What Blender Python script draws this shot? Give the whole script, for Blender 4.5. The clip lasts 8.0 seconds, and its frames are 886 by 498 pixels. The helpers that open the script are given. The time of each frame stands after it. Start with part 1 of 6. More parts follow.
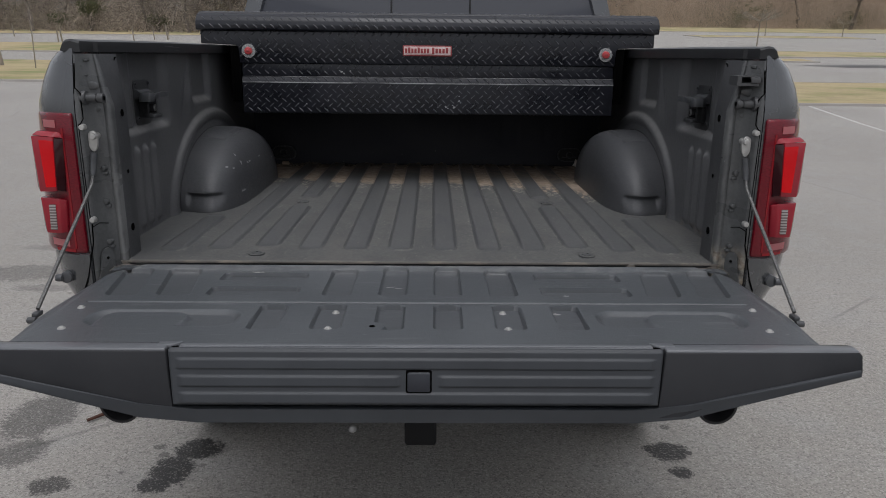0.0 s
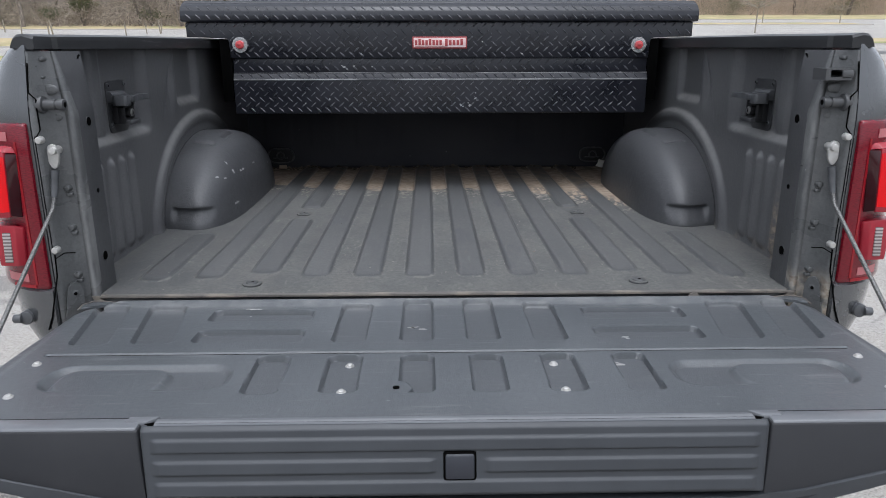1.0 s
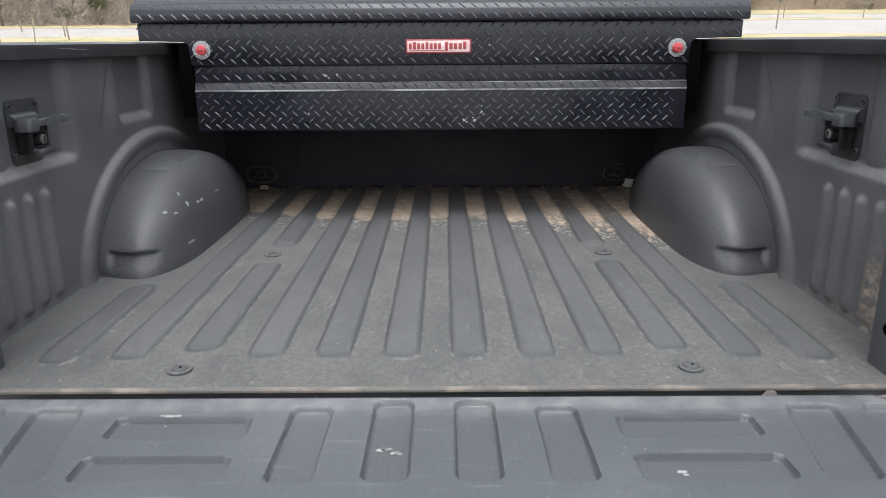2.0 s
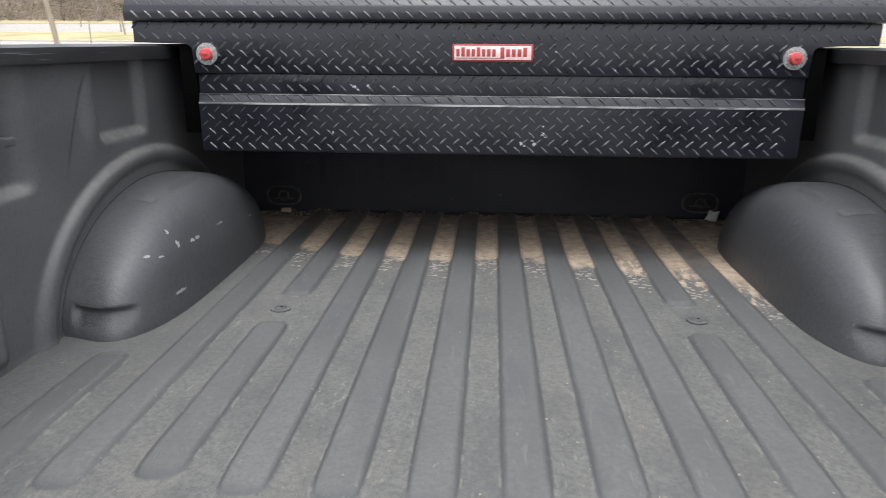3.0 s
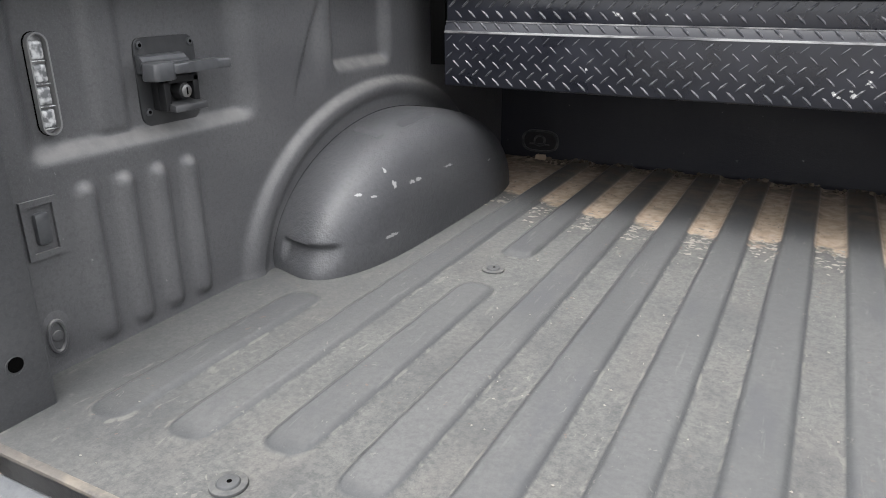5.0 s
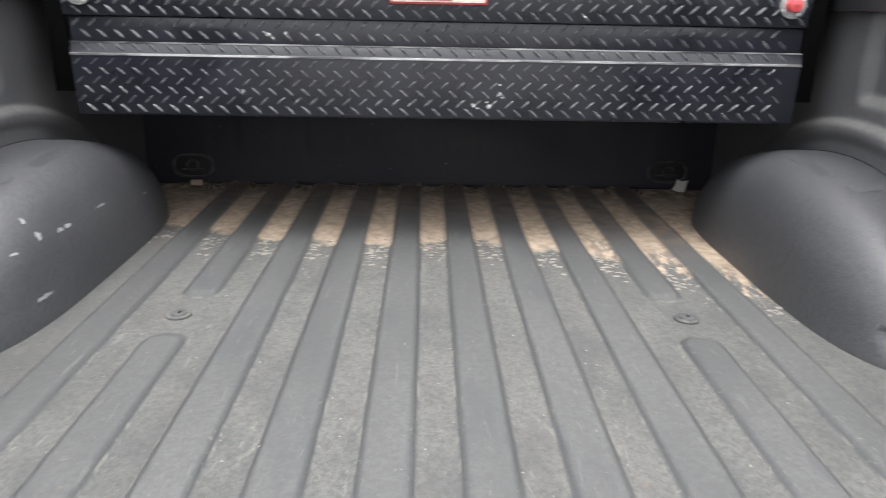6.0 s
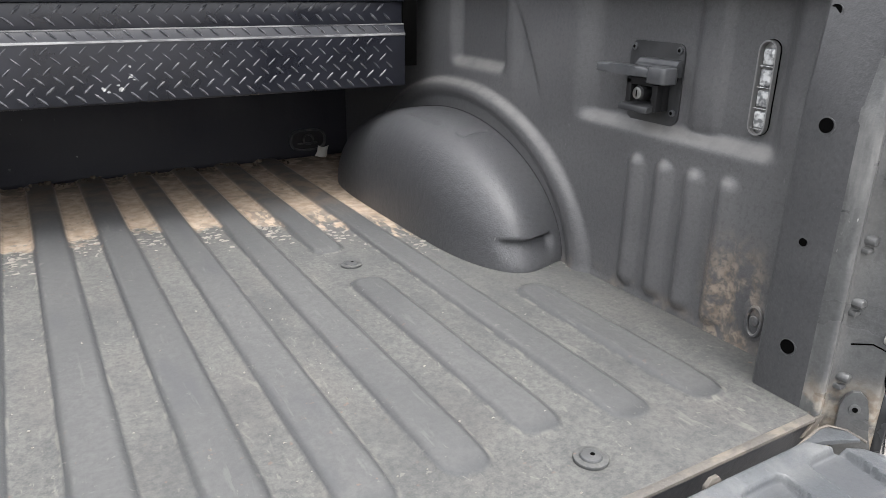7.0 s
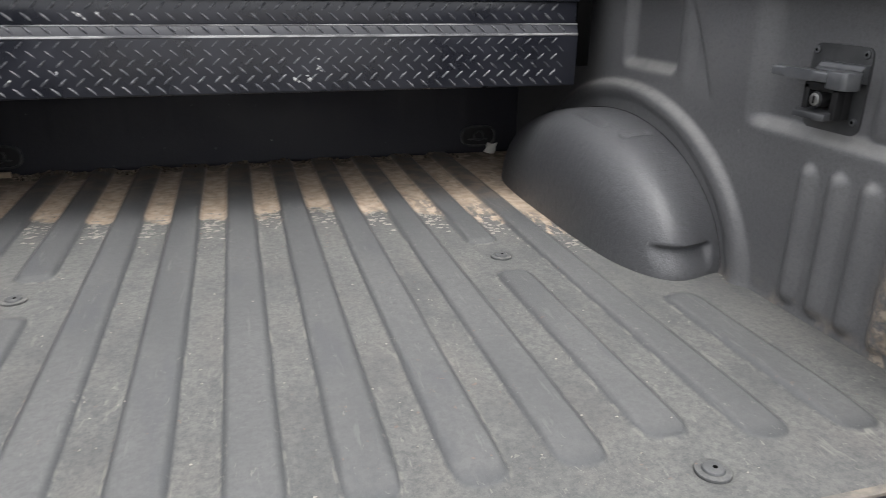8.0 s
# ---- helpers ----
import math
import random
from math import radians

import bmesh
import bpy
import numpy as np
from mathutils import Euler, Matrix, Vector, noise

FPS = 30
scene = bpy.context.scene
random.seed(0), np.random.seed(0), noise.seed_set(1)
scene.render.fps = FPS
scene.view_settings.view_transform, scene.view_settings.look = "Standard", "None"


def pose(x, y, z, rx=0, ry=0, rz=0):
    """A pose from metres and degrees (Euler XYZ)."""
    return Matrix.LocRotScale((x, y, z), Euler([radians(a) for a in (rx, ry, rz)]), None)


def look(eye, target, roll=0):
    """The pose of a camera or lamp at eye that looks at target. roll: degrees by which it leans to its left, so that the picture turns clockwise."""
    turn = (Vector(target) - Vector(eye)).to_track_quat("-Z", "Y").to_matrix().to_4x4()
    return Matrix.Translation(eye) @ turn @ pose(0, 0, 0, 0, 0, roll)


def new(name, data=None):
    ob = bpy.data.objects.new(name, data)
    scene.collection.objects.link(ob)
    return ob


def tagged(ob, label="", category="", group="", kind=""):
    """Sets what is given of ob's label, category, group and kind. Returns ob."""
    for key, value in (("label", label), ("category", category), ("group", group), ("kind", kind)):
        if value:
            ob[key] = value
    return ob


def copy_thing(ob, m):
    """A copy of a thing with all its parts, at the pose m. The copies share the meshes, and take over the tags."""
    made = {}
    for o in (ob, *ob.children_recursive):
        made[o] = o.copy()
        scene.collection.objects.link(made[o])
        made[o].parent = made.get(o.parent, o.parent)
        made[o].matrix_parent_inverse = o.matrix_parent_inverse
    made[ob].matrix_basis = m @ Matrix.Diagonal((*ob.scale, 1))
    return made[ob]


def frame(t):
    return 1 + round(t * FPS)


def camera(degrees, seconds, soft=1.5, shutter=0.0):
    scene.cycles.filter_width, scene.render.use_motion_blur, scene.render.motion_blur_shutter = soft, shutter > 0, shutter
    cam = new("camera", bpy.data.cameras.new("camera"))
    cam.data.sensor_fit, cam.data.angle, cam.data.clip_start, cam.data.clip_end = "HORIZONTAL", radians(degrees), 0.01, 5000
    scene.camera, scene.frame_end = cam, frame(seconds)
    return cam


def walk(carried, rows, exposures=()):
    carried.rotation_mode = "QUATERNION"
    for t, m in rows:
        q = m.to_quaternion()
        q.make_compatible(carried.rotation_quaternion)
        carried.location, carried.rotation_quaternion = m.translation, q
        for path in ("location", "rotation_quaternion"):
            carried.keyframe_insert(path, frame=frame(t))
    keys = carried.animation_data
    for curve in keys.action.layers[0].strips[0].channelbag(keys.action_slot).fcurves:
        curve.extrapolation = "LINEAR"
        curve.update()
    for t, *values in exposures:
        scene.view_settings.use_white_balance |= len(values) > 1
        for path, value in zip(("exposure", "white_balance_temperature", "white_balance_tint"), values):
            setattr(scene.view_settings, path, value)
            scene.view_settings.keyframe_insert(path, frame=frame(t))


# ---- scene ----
cam = camera(63.7, 8.0, soft=0.8, shutter=0.2)
PATH = [
    (0, (0.026, -1.772, 1.465), (0.057, 0.158, 0.943), 0.6),
    (0.5, (-0.012, -1.628, 1.472), (0.029, 0.3, 0.942), 0.4),
    (1, (-0.038, -1.478, 1.469), (0.0, 0.446, 0.924), -0.1),
    (1.5, (-0.002, -1.299, 1.48), (0.013, 0.621, 0.918), -0.1),
    (1.7, (0.024, -1.201, 1.484), (0.026, 0.72, 0.925), -0.3),
    (2.8, (-0.005, -0.716, 1.504), (-0.048, 1.209, 0.961), 0.3),
    (3, (0.003, -0.645, 1.506), (-0.123, 1.272, 0.951), 0.3),
    (3.5, (0.061, -0.501, 1.508), (-0.35, 1.356, 0.891), 0.6),
    (4, (0.056, -0.389, 1.484), (-0.715, 1.318, 0.784), 0.5),
    (4.2, (0.056, -0.379, 1.461), (-0.839, 1.272, 0.773), -0.1),
    (5.3, (0.065, -0.378, 1.459), (-0.786, 1.291, 0.759), -0.3),
    (5.5, (0.052, -0.37, 1.471), (-0.605, 1.383, 0.768), 0.6),
    (6, (-0.018, -0.355, 1.472), (0.032, 1.533, 0.813), 1.1),
    (6.5, (-0.09, -0.412, 1.488), (0.577, 1.355, 0.827), 0.9),
    (7, (-0.067, -0.438, 1.473), (0.886, 1.175, 0.774), 0.7),
    (7.5, (-0.076, -0.442, 1.475), (0.77, 1.223, 0.759), 0.7),
    (8, (-0.041, -0.488, 1.467), (0.472, 1.315, 0.77), 0.7),
]
EXPOSURES = [(0.0, -0.18, 6230, 11.5), (0.5, 0.41, 6120, 10.5), (1.0, 0.71, 5950, 10.5), (1.5, 1.00, 6080, 10.5), (3.0, 1.34, 6320, 10.5), (3.5, 1.44, 6330, 10.5), (4.0, 1.77, 6380, 10.5), (5.5, 1.78, 6430, 10.5), (6.0, 1.88, 6450, 10.5), (6.5, 1.86, 6480, 10.5), (7.0, 1.81, 6450, 11), (7.5, 1.58, 6450, 10.5), (8.0, 1.53, 6450, 10.5)]
walk(cam, [(t, look(eye, target, roll)) for t, eye, target, roll in PATH], EXPOSURES)

# ---- world, sun ----
world = bpy.data.worlds.new("overcast_sky")
scene.world = world
world.use_nodes = True
wn = world.node_tree
sky = wn.nodes.new("ShaderNodeTexSky")
sky.sky_type, sky.sun_disc = "NISHITA", False
sky.sun_elevation, sky.sun_rotation = radians(74), radians(180)
sky.air_density, sky.dust_density, sky.ozone_density = 1.0, 4.0, 1.0
veil = wn.nodes.new("ShaderNodeHueSaturation")
veil.inputs["Saturation"].default_value = 0.12
wn.links.new(sky.outputs["Color"], veil.inputs["Color"])
wn.links.new(veil.outputs["Color"], wn.nodes["Background"].inputs["Color"])
wn.nodes["Background"].inputs["Strength"].default_value = 0.15

sun = new("sun", bpy.data.lights.new("sun", "SUN"))
sun.data.energy, sun.data.angle, sun.data.color = 0.60, radians(80), (1.0, 0.97, 0.93)
sun.matrix_world = look((0.2, -2.7, 12), (0, 0.5, 0.9))


# ---- materials ----
class Mat:
    """A node material with a few short helpers."""

    def __init__(self, name, rough=0.5, metal=0.0, color=None):
        self.m = bpy.data.materials.new(name)
        self.m.use_nodes = True
        self.t = self.m.node_tree
        self.b = self.t.nodes["Principled BSDF"]
        self.pos = self.t.nodes.new("ShaderNodeTexCoord").outputs["Object"]
        self.put("Roughness", rough)
        self.put("Metallic", metal)
        if color:
            self.put("Base Color", (*color, 1))

    def put(self, key, value):
        if isinstance(value, bpy.types.NodeSocket):
            self.t.links.new(value, self.b.inputs[key])
        else:
            self.b.inputs[key].default_value = value

    def feed(self, socket, value):
        if isinstance(value, bpy.types.NodeSocket):
            self.t.links.new(value, socket)
        elif isinstance(value, tuple) and len(value) == 3 and socket.type == "RGBA":
            socket.default_value = (*value, 1)
        else:
            socket.default_value = value

    def noise(self, scale, detail=4.0, stretch=None, rough=0.55, distortion=0.0):
        n = self.t.nodes.new("ShaderNodeTexNoise")
        n.inputs["Scale"].default_value, n.inputs["Detail"].default_value = scale, detail
        n.inputs["Roughness"].default_value, n.inputs["Distortion"].default_value = rough, distortion
        vec = self.pos
        if stretch:
            s = self.t.nodes.new("ShaderNodeVectorMath")
            s.operation = "MULTIPLY"
            self.t.links.new(vec, s.inputs[0])
            s.inputs[1].default_value = stretch
            vec = s.outputs[0]
        self.t.links.new(vec, n.inputs["Vector"])
        return n.outputs["Fac"]

    def cells(self, scale, feature="F1", out="Distance"):
        n = self.t.nodes.new("ShaderNodeTexVoronoi")
        n.feature = feature
        n.inputs["Scale"].default_value = scale
        self.t.links.new(self.pos, n.inputs["Vector"])
        return n.outputs[out]

    def calc(self, op, a, b=0.0):
        n = self.t.nodes.new("ShaderNodeMath")
        n.operation = op
        self.feed(n.inputs[0], a)
        self.feed(n.inputs[1], b)
        return n.outputs[0]

    def span(self, value, a, b, c=0.0, d=1.0):
        n = self.t.nodes.new("ShaderNodeMapRange")
        n.interpolation_type = "SMOOTHSTEP"
        self.feed(n.inputs["Value"], value)
        for key, v in (("From Min", a), ("From Max", b), ("To Min", c), ("To Max", d)):
            n.inputs[key].default_value = v
        return n.outputs["Result"]

    def axis(self, which):
        n = self.t.nodes.new("ShaderNodeSeparateXYZ")
        self.t.links.new(self.pos, n.inputs[0])
        return n.outputs["XYZ".index(which)]

    def mix(self, fac, a, b):
        n = self.t.nodes.new("ShaderNodeMix")
        n.data_type = "RGBA"
        self.feed(n.inputs[0], fac)
        self.feed(n.inputs[6], a)
        self.feed(n.inputs[7], b)
        return n.outputs[2]

    def bump(self, height, strength=0.3, distance=0.002):
        n = self.t.nodes.new("ShaderNodeBump")
        n.inputs["Strength"].default_value, n.inputs["Distance"].default_value = strength, distance
        self.t.links.new(height, n.inputs["Height"])
        self.put("Normal", n.outputs["Normal"])

    def spot(self, x, y, rx, ry, soft=0.35, wobble=0.5, scale=6.0):
        """1 inside an uneven blot round (x, y)."""
        dx = self.calc("DIVIDE", self.calc("SUBTRACT", self.axis("X"), x), rx)
        dy = self.calc("DIVIDE", self.calc("SUBTRACT", self.axis("Y"), y), ry)
        d = self.calc("SQRT", self.calc("ADD", self.calc("MULTIPLY", dx, dx), self.calc("MULTIPLY", dy, dy)))
        d = self.calc("ADD", d, self.calc("MULTIPLY", self.calc("SUBTRACT", self.noise(scale, 5), 0.5), 2 * wobble))
        return self.span(d, 1 - soft / 2, 1 + soft / 2, 1.0, 0.0)


def liner_material(name, base, pale, rough=0.5, grain=420.0, marks=0.5, ledge=0.0, relief=0.32):
    """Painted or sprayed bed metal: pebbled grain, faint smears, small pale scuffs."""
    k = Mat(name, rough)
    smear = k.noise(5, 5, stretch=(1.0, 0.6, 1.6))
    fine = k.noise(grain, 2)
    c = k.mix(k.span(smear, 0.35, 0.75), base, pale)
    c = k.mix(k.calc("MULTIPLY", k.span(fine, 0.45, 0.8), 0.30), c, tuple(2.0 * v for v in base))
    c = k.mix(k.calc("MULTIPLY", k.span(k.noise(grain * 0.4, 3), 0.55, 0.3), 0.35), c, tuple(0.6 * v for v in base))
    scuff = k.calc("MULTIPLY", k.span(k.noise(60, 3, stretch=(1, 2.5, 1)), 0.70, 0.76), k.span(k.noise(7, 2), 0.52, 0.64))
    c = k.mix(k.calc("MULTIPLY", scuff, marks), c, (0.32, 0.32, 0.31))
    if ledge:
        nz = k.t.nodes.new("ShaderNodeSeparateXYZ")
        k.t.links.new(k.t.nodes.new("ShaderNodeNewGeometry").outputs["Normal"], nz.inputs[0])
        # up-facing ledges tinted paler: thin dust plus their lit look in the colour
        pale_ledge = k.calc("MULTIPLY", k.span(nz.outputs[2], 0.15, 0.75), k.span(k.noise(25, 4), 0.25, 0.6, 0.45, 1.0))
        c = k.mix(k.calc("MULTIPLY", pale_ledge, ledge), c, (0.24, 0.235, 0.225))
    k.put("Base Color", c)
    k.put("Roughness", k.span(smear, 0.3, 0.8, rough - 0.06, rough + 0.1))
    pebble = k.calc("ADD", k.calc("MULTIPLY", fine, 0.5), k.calc("MULTIPLY", k.noise(grain * 0.2, 3), 0.9))
    k.bump(pebble, relief, 0.0026)
    return k


M = {}
M["liner"] = liner_material("bed_liner", (0.083, 0.0835, 0.087), (0.108, 0.1085, 0.111), 0.40, ledge=0.62).m
M["post"] = liner_material("post_liner", (0.054, 0.055, 0.058), (0.074, 0.075, 0.078), 0.42, 360, 0.9).m
M["wheelhouse"] = liner_material("wheelhouse_paint", (0.053, 0.054, 0.058), (0.070, 0.071, 0.075), 0.47, 300, relief=0.55).m
k = liner_material("wheelhouse_paint_scuffed", (0.053, 0.054, 0.058), (0.070, 0.071, 0.075), 0.47, 300, relief=0.55)
cc = k.b.inputs["Base Color"].links[0].from_socket
scuff = None
for sy, sz, ry, rz in ((0.775, 1.119, 0.004, 0.006), (0.781, 1.091, 0.005, 0.011), (0.834, 1.085, 0.010, 0.005), (0.856, 1.086, 0.010, 0.004), (0.979, 1.088, 0.018, 0.004), (0.697, 1.087, 0.008, 0.004), (0.724, 1.079, 0.010, 0.003), (0.745, 0.998, 0.018, 0.005), (1.20, 1.055, 0.012, 0.003)):
    dy = k.calc("DIVIDE", k.calc("SUBTRACT", k.axis("Y"), sy), ry)
    dz = k.calc("DIVIDE", k.calc("SUBTRACT", k.axis("Z"), sz), 0.75 * rz)
    d = k.calc("SQRT", k.calc("ADD", k.calc("MULTIPLY", dy, dy), k.calc("MULTIPLY", dz, dz)))
    d = k.calc("ADD", d, k.calc("MULTIPLY", k.calc("SUBTRACT", k.noise(160, 3), 0.5), 3.0))
    s = k.span(d, 0.75, 1.0, 1.0, 0.0)
    scuff = s if scuff is None else k.calc("MAXIMUM", scuff, s)
k.put("Base Color", k.mix(k.calc("MULTIPLY", scuff, 0.7), cc, (0.38, 0.38, 0.375)))
M["wheelhouse_scuffed"] = k.m
# bed liner again, taken near black to paint the shade under the toolbox
M["bulkhead"] = liner_material("bulkhead_liner_shaded", (0.0046, 0.0049, 0.0102), (0.0076, 0.0080, 0.0150), 0.6).m
M["gate"] = liner_material("tailgate_paint", (0.068, 0.0740, 0.080), (0.088, 0.0945, 0.101), 0.42, 480, 0.9).m
k = liner_material("tailgate_paint_worn_shaded", (0.068, 0.0740, 0.080), (0.088, 0.0945, 0.101), 0.42, 480, 0.9)
cc = k.b.inputs["Base Color"].links[0].from_socket
worn = k.calc("MULTIPLY", k.span(k.axis("Y"), -0.085, -0.045), k.span(k.noise(20, 5), 0.35, 0.65, 0.05, 0.45))
cc = k.mix(worn, cc, (0.20, 0.20, 0.195))
streak = k.calc("MULTIPLY", k.calc("MAXIMUM", k.span(k.noise(30, 4, stretch=(0.25, 2.2, 1)), 0.60, 0.74), k.span(k.noise(140, 3, stretch=(1, 0.35, 1)), 0.66, 0.74)), 0.34)
k.put("Base Color", k.mix(streak, cc, (0.21, 0.21, 0.21)))
# pressed recesses tinted darker by height, their shade put into the colour
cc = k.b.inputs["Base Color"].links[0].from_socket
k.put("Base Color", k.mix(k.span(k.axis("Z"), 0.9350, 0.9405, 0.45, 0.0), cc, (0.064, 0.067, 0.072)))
M["gate_face"] = k.m
def pale_flange(k):
    """Pale upright streaks on the jamb's inner flange: rubbed paint and painted edge highlight."""
    ax = k.calc("ABSOLUTE", k.axis("X"))
    rub = k.calc("MULTIPLY", k.span(ax, 0.764, 0.776, 1.0, 0.0), k.span(k.noise(24, 5, stretch=(1, 1, 0.22)), 0.46, 0.62))
    return k.mix(k.calc("MULTIPLY", rub, 0.6), k.b.inputs["Base Color"].links[0].from_socket, (0.23, 0.23, 0.225))


k = liner_material("jamb_paint", (0.078, 0.080, 0.081), (0.108, 0.110, 0.110), 0.30, 300, 0.9)
k.put("Base Color", pale_flange(k))
M["jamb"] = k.m

k = liner_material("jamb_paint_muddy", (0.078, 0.080, 0.081), (0.108, 0.110, 0.110), 0.30, 300, 0.9)
cc = pale_flange(k)
foot = k.calc("MULTIPLY", k.span(k.axis("Z"), 0.955, 1.02, 1.0, 0.0), k.span(k.noise(28, 5), 0.38, 0.58))
k.put("Base Color", k.mix(k.calc("MULTIPLY", foot, 0.8), cc, k.mix(k.span(k.noise(70, 3), 0.4, 0.6), (0.26, 0.205, 0.15), (0.36, 0.33, 0.28))))
M["jamb_muddy"] = k.m
k = liner_material("worn_sill_paint", (0.085, 0.078, 0.070), (0.13, 0.116, 0.100), 0.6, 300, 0.9)
cc = k.b.inputs["Base Color"].links[0].from_socket
k.put("Base Color", k.mix(k.span(k.noise(26, 5, stretch=(0.6, 1, 1)), 0.45, 0.66, 0.0, 0.65), cc, (0.23, 0.195, 0.155)))
M["sill"] = k.m

# the wall by the dirty rear corner carries dried mud
k = liner_material("bed_liner_muddy", (0.083, 0.0835, 0.087), (0.108, 0.1085, 0.111), 0.40, ledge=0.62)
cc = k.b.inputs["Base Color"].links[0].from_socket
yy, zz = k.axis("Y"), k.axis("Z")
mud = k.calc("MULTIPLY", k.span(yy, 0.135, 0.175), k.span(yy, 0.225, 0.275, 1.0, 0.0))
mud = k.calc("MULTIPLY", mud, k.span(zz, 1.03, 1.15, 1.0, 0.0))
mud = k.calc("MULTIPLY", mud, k.calc("MULTIPLY", k.span(k.noise(24, 7, stretch=(1, 1.3, 0.9), distortion=0.5), 0.40, 0.54), k.span(k.noise(120, 4), 0.34, 0.56, 0.25, 1.0)))
low = k.calc("MULTIPLY", k.span(zz, 0.955, 0.985, 1.0, 0.0), k.span(k.noise(12, 4), 0.45, 0.6))
k.put("Base Color", k.mix(k.calc("MAXIMUM", k.calc("MULTIPLY", mud, 0.95), k.calc("MULTIPLY", low, 0.5)), cc, k.mix(k.span(k.noise(60, 4), 0.35, 0.65), (0.155, 0.124, 0.097), (0.29, 0.243, 0.195))))
M["liner_muddy"] = k.m

# bed floor: dust in the valleys, dry sand towards the bulkhead, pale flakes where it ends
k = liner_material("bed_floor_liner", (0.049, 0.051, 0.053), (0.062, 0.064, 0.065), 0.5)
cc = k.b.inputs["Base Color"].links[0].from_socket
xx, yy, zz = k.axis("X"), k.axis("Y"), k.axis("Z")
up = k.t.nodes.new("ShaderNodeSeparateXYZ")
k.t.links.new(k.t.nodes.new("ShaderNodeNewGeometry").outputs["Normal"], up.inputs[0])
level = k.span(up.outputs[2], 0.78, 0.96, 0.25, 1.0)  # dust thinned on rib flanks, painting their shaded sides dark
valley = k.span(zz, 0.9506, 0.9530, 1.0, 0.0)
crown = k.span(zz, 0.9522, 0.9552)
grit = k.noise(150, 5, rough=0.7)
sandy = k.noise(420, 3, rough=0.8)
blotch = k.noise(75, 6, rough=0.72)
broad = k.noise(7, 5, stretch=(1.3, 0.6, 1))
# valley and crown tones both run darker towards the left wall
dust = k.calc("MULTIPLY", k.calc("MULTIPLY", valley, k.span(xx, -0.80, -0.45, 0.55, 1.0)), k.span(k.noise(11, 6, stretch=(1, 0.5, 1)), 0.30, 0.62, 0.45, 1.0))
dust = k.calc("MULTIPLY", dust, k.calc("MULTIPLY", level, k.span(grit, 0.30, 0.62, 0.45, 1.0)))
soft_dust = k.mix(k.span(blotch, 0.34, 0.66), (0.089, 0.0890, 0.0845), (0.115, 0.1150, 0.1080))
soft_dust = k.mix(k.span(broad, 0.45, 0.68, 0.0, 0.45), soft_dust, (0.118, 0.110, 0.101))
soft_dust = k.mix(k.span(sandy, 0.50, 0.72, 0.0, 0.35), soft_dust, (0.19, 0.185, 0.172))
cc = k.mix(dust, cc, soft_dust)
# a grey film on the rib crowns, thick by the tailgate and thin towards the front
film = k.calc("MULTIPLY", crown, k.span(k.noise(7, 5, stretch=(1, 0.35, 1)), 0.30, 0.70, 0.55, 1.0))
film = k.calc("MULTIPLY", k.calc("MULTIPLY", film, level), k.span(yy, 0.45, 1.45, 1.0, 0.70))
film = k.calc("MULTIPLY", film, k.calc("MULTIPLY", k.span(xx, -0.80, -0.45, 0.5, 1.0), k.span(grit, 0.25, 0.6, 0.7, 1.0)))
cc = k.mix(film, cc, k.mix(k.span(blotch, 0.3, 0.7), (0.082, 0.0825, 0.0815), (0.104, 0.1045, 0.1030)))
rub = k.calc("MULTIPLY", crown, k.span(k.noise(16, 5, stretch=(1.0, 0.25, 1)), 0.54, 0.70, 0.0, 0.6))
cc = k.mix(rub, cc, (0.062, 0.064, 0.068))
scrape = k.calc("MULTIPLY", crown, k.span(k.noise(110, 4, stretch=(1, 0.12, 1)), 0.62, 0.72))
cc = k.mix(k.calc("MULTIPLY", scrape, 0.3), cc, (0.16, 0.16, 0.15))
# the sand's ragged edge swings back towards the tailgate on one side
edge = k.calc("ADD", yy, k.calc("MULTIPLY", k.calc("SUBTRACT", k.noise(11, 6), 0.5), 0.24))
edge = k.calc("ADD", edge, k.calc("MULTIPLY", k.calc("SUBTRACT", k.noise(70, 4), 0.5), 0.05))
right = k.calc("MAXIMUM", xx, 0.0)
edge = k.calc("ADD", edge, k.calc("MULTIPLY", k.calc("MULTIPLY", right, right), 0.78))
edge = k.calc("SUBTRACT", edge, k.calc("MULTIPLY", k.calc("MAXIMUM", k.calc("SUBTRACT", k.calc("MULTIPLY", xx, -1.0), 0.35), 0.0), 0.32))
broken = k.calc("MAXIMUM", k.span(k.noise(34, 5, stretch=(1.8, 0.6, 1)), 0.46, 0.58), k.calc("MAXIMUM", k.span(edge, 1.24, 1.38), k.span(xx, 0.28, 0.46, 1.0, 0.0)))
sand = k.calc("MULTIPLY", k.span(edge, 1.160, 1.200), k.span(zz, 0.9520, 0.9562, 1.0, 0.0))
sand = k.calc("MULTIPLY", k.calc("MULTIPLY", sand, broken), k.span(k.noise(18, 6), 0.30, 0.48, 0.62, 1.0))
tan = k.mix(k.span(k.noise(45, 5), 0.3, 0.7), (0.295, 0.224, 0.162), (0.44, 0.352, 0.270))
cc = k.mix(sand, cc, k.mix(k.span(sandy, 0.5, 0.75, 0.0, 0.4), tan, (0.43, 0.36, 0.29)))
soil = k.calc("MULTIPLY", k.calc("MULTIPLY", k.span(edge, 1.26, 1.60), crown), k.span(k.noise(20, 6), 0.40, 0.60, 0.25, 0.9))
cc = k.mix(soil, cc, (0.185, 0.145, 0.110))
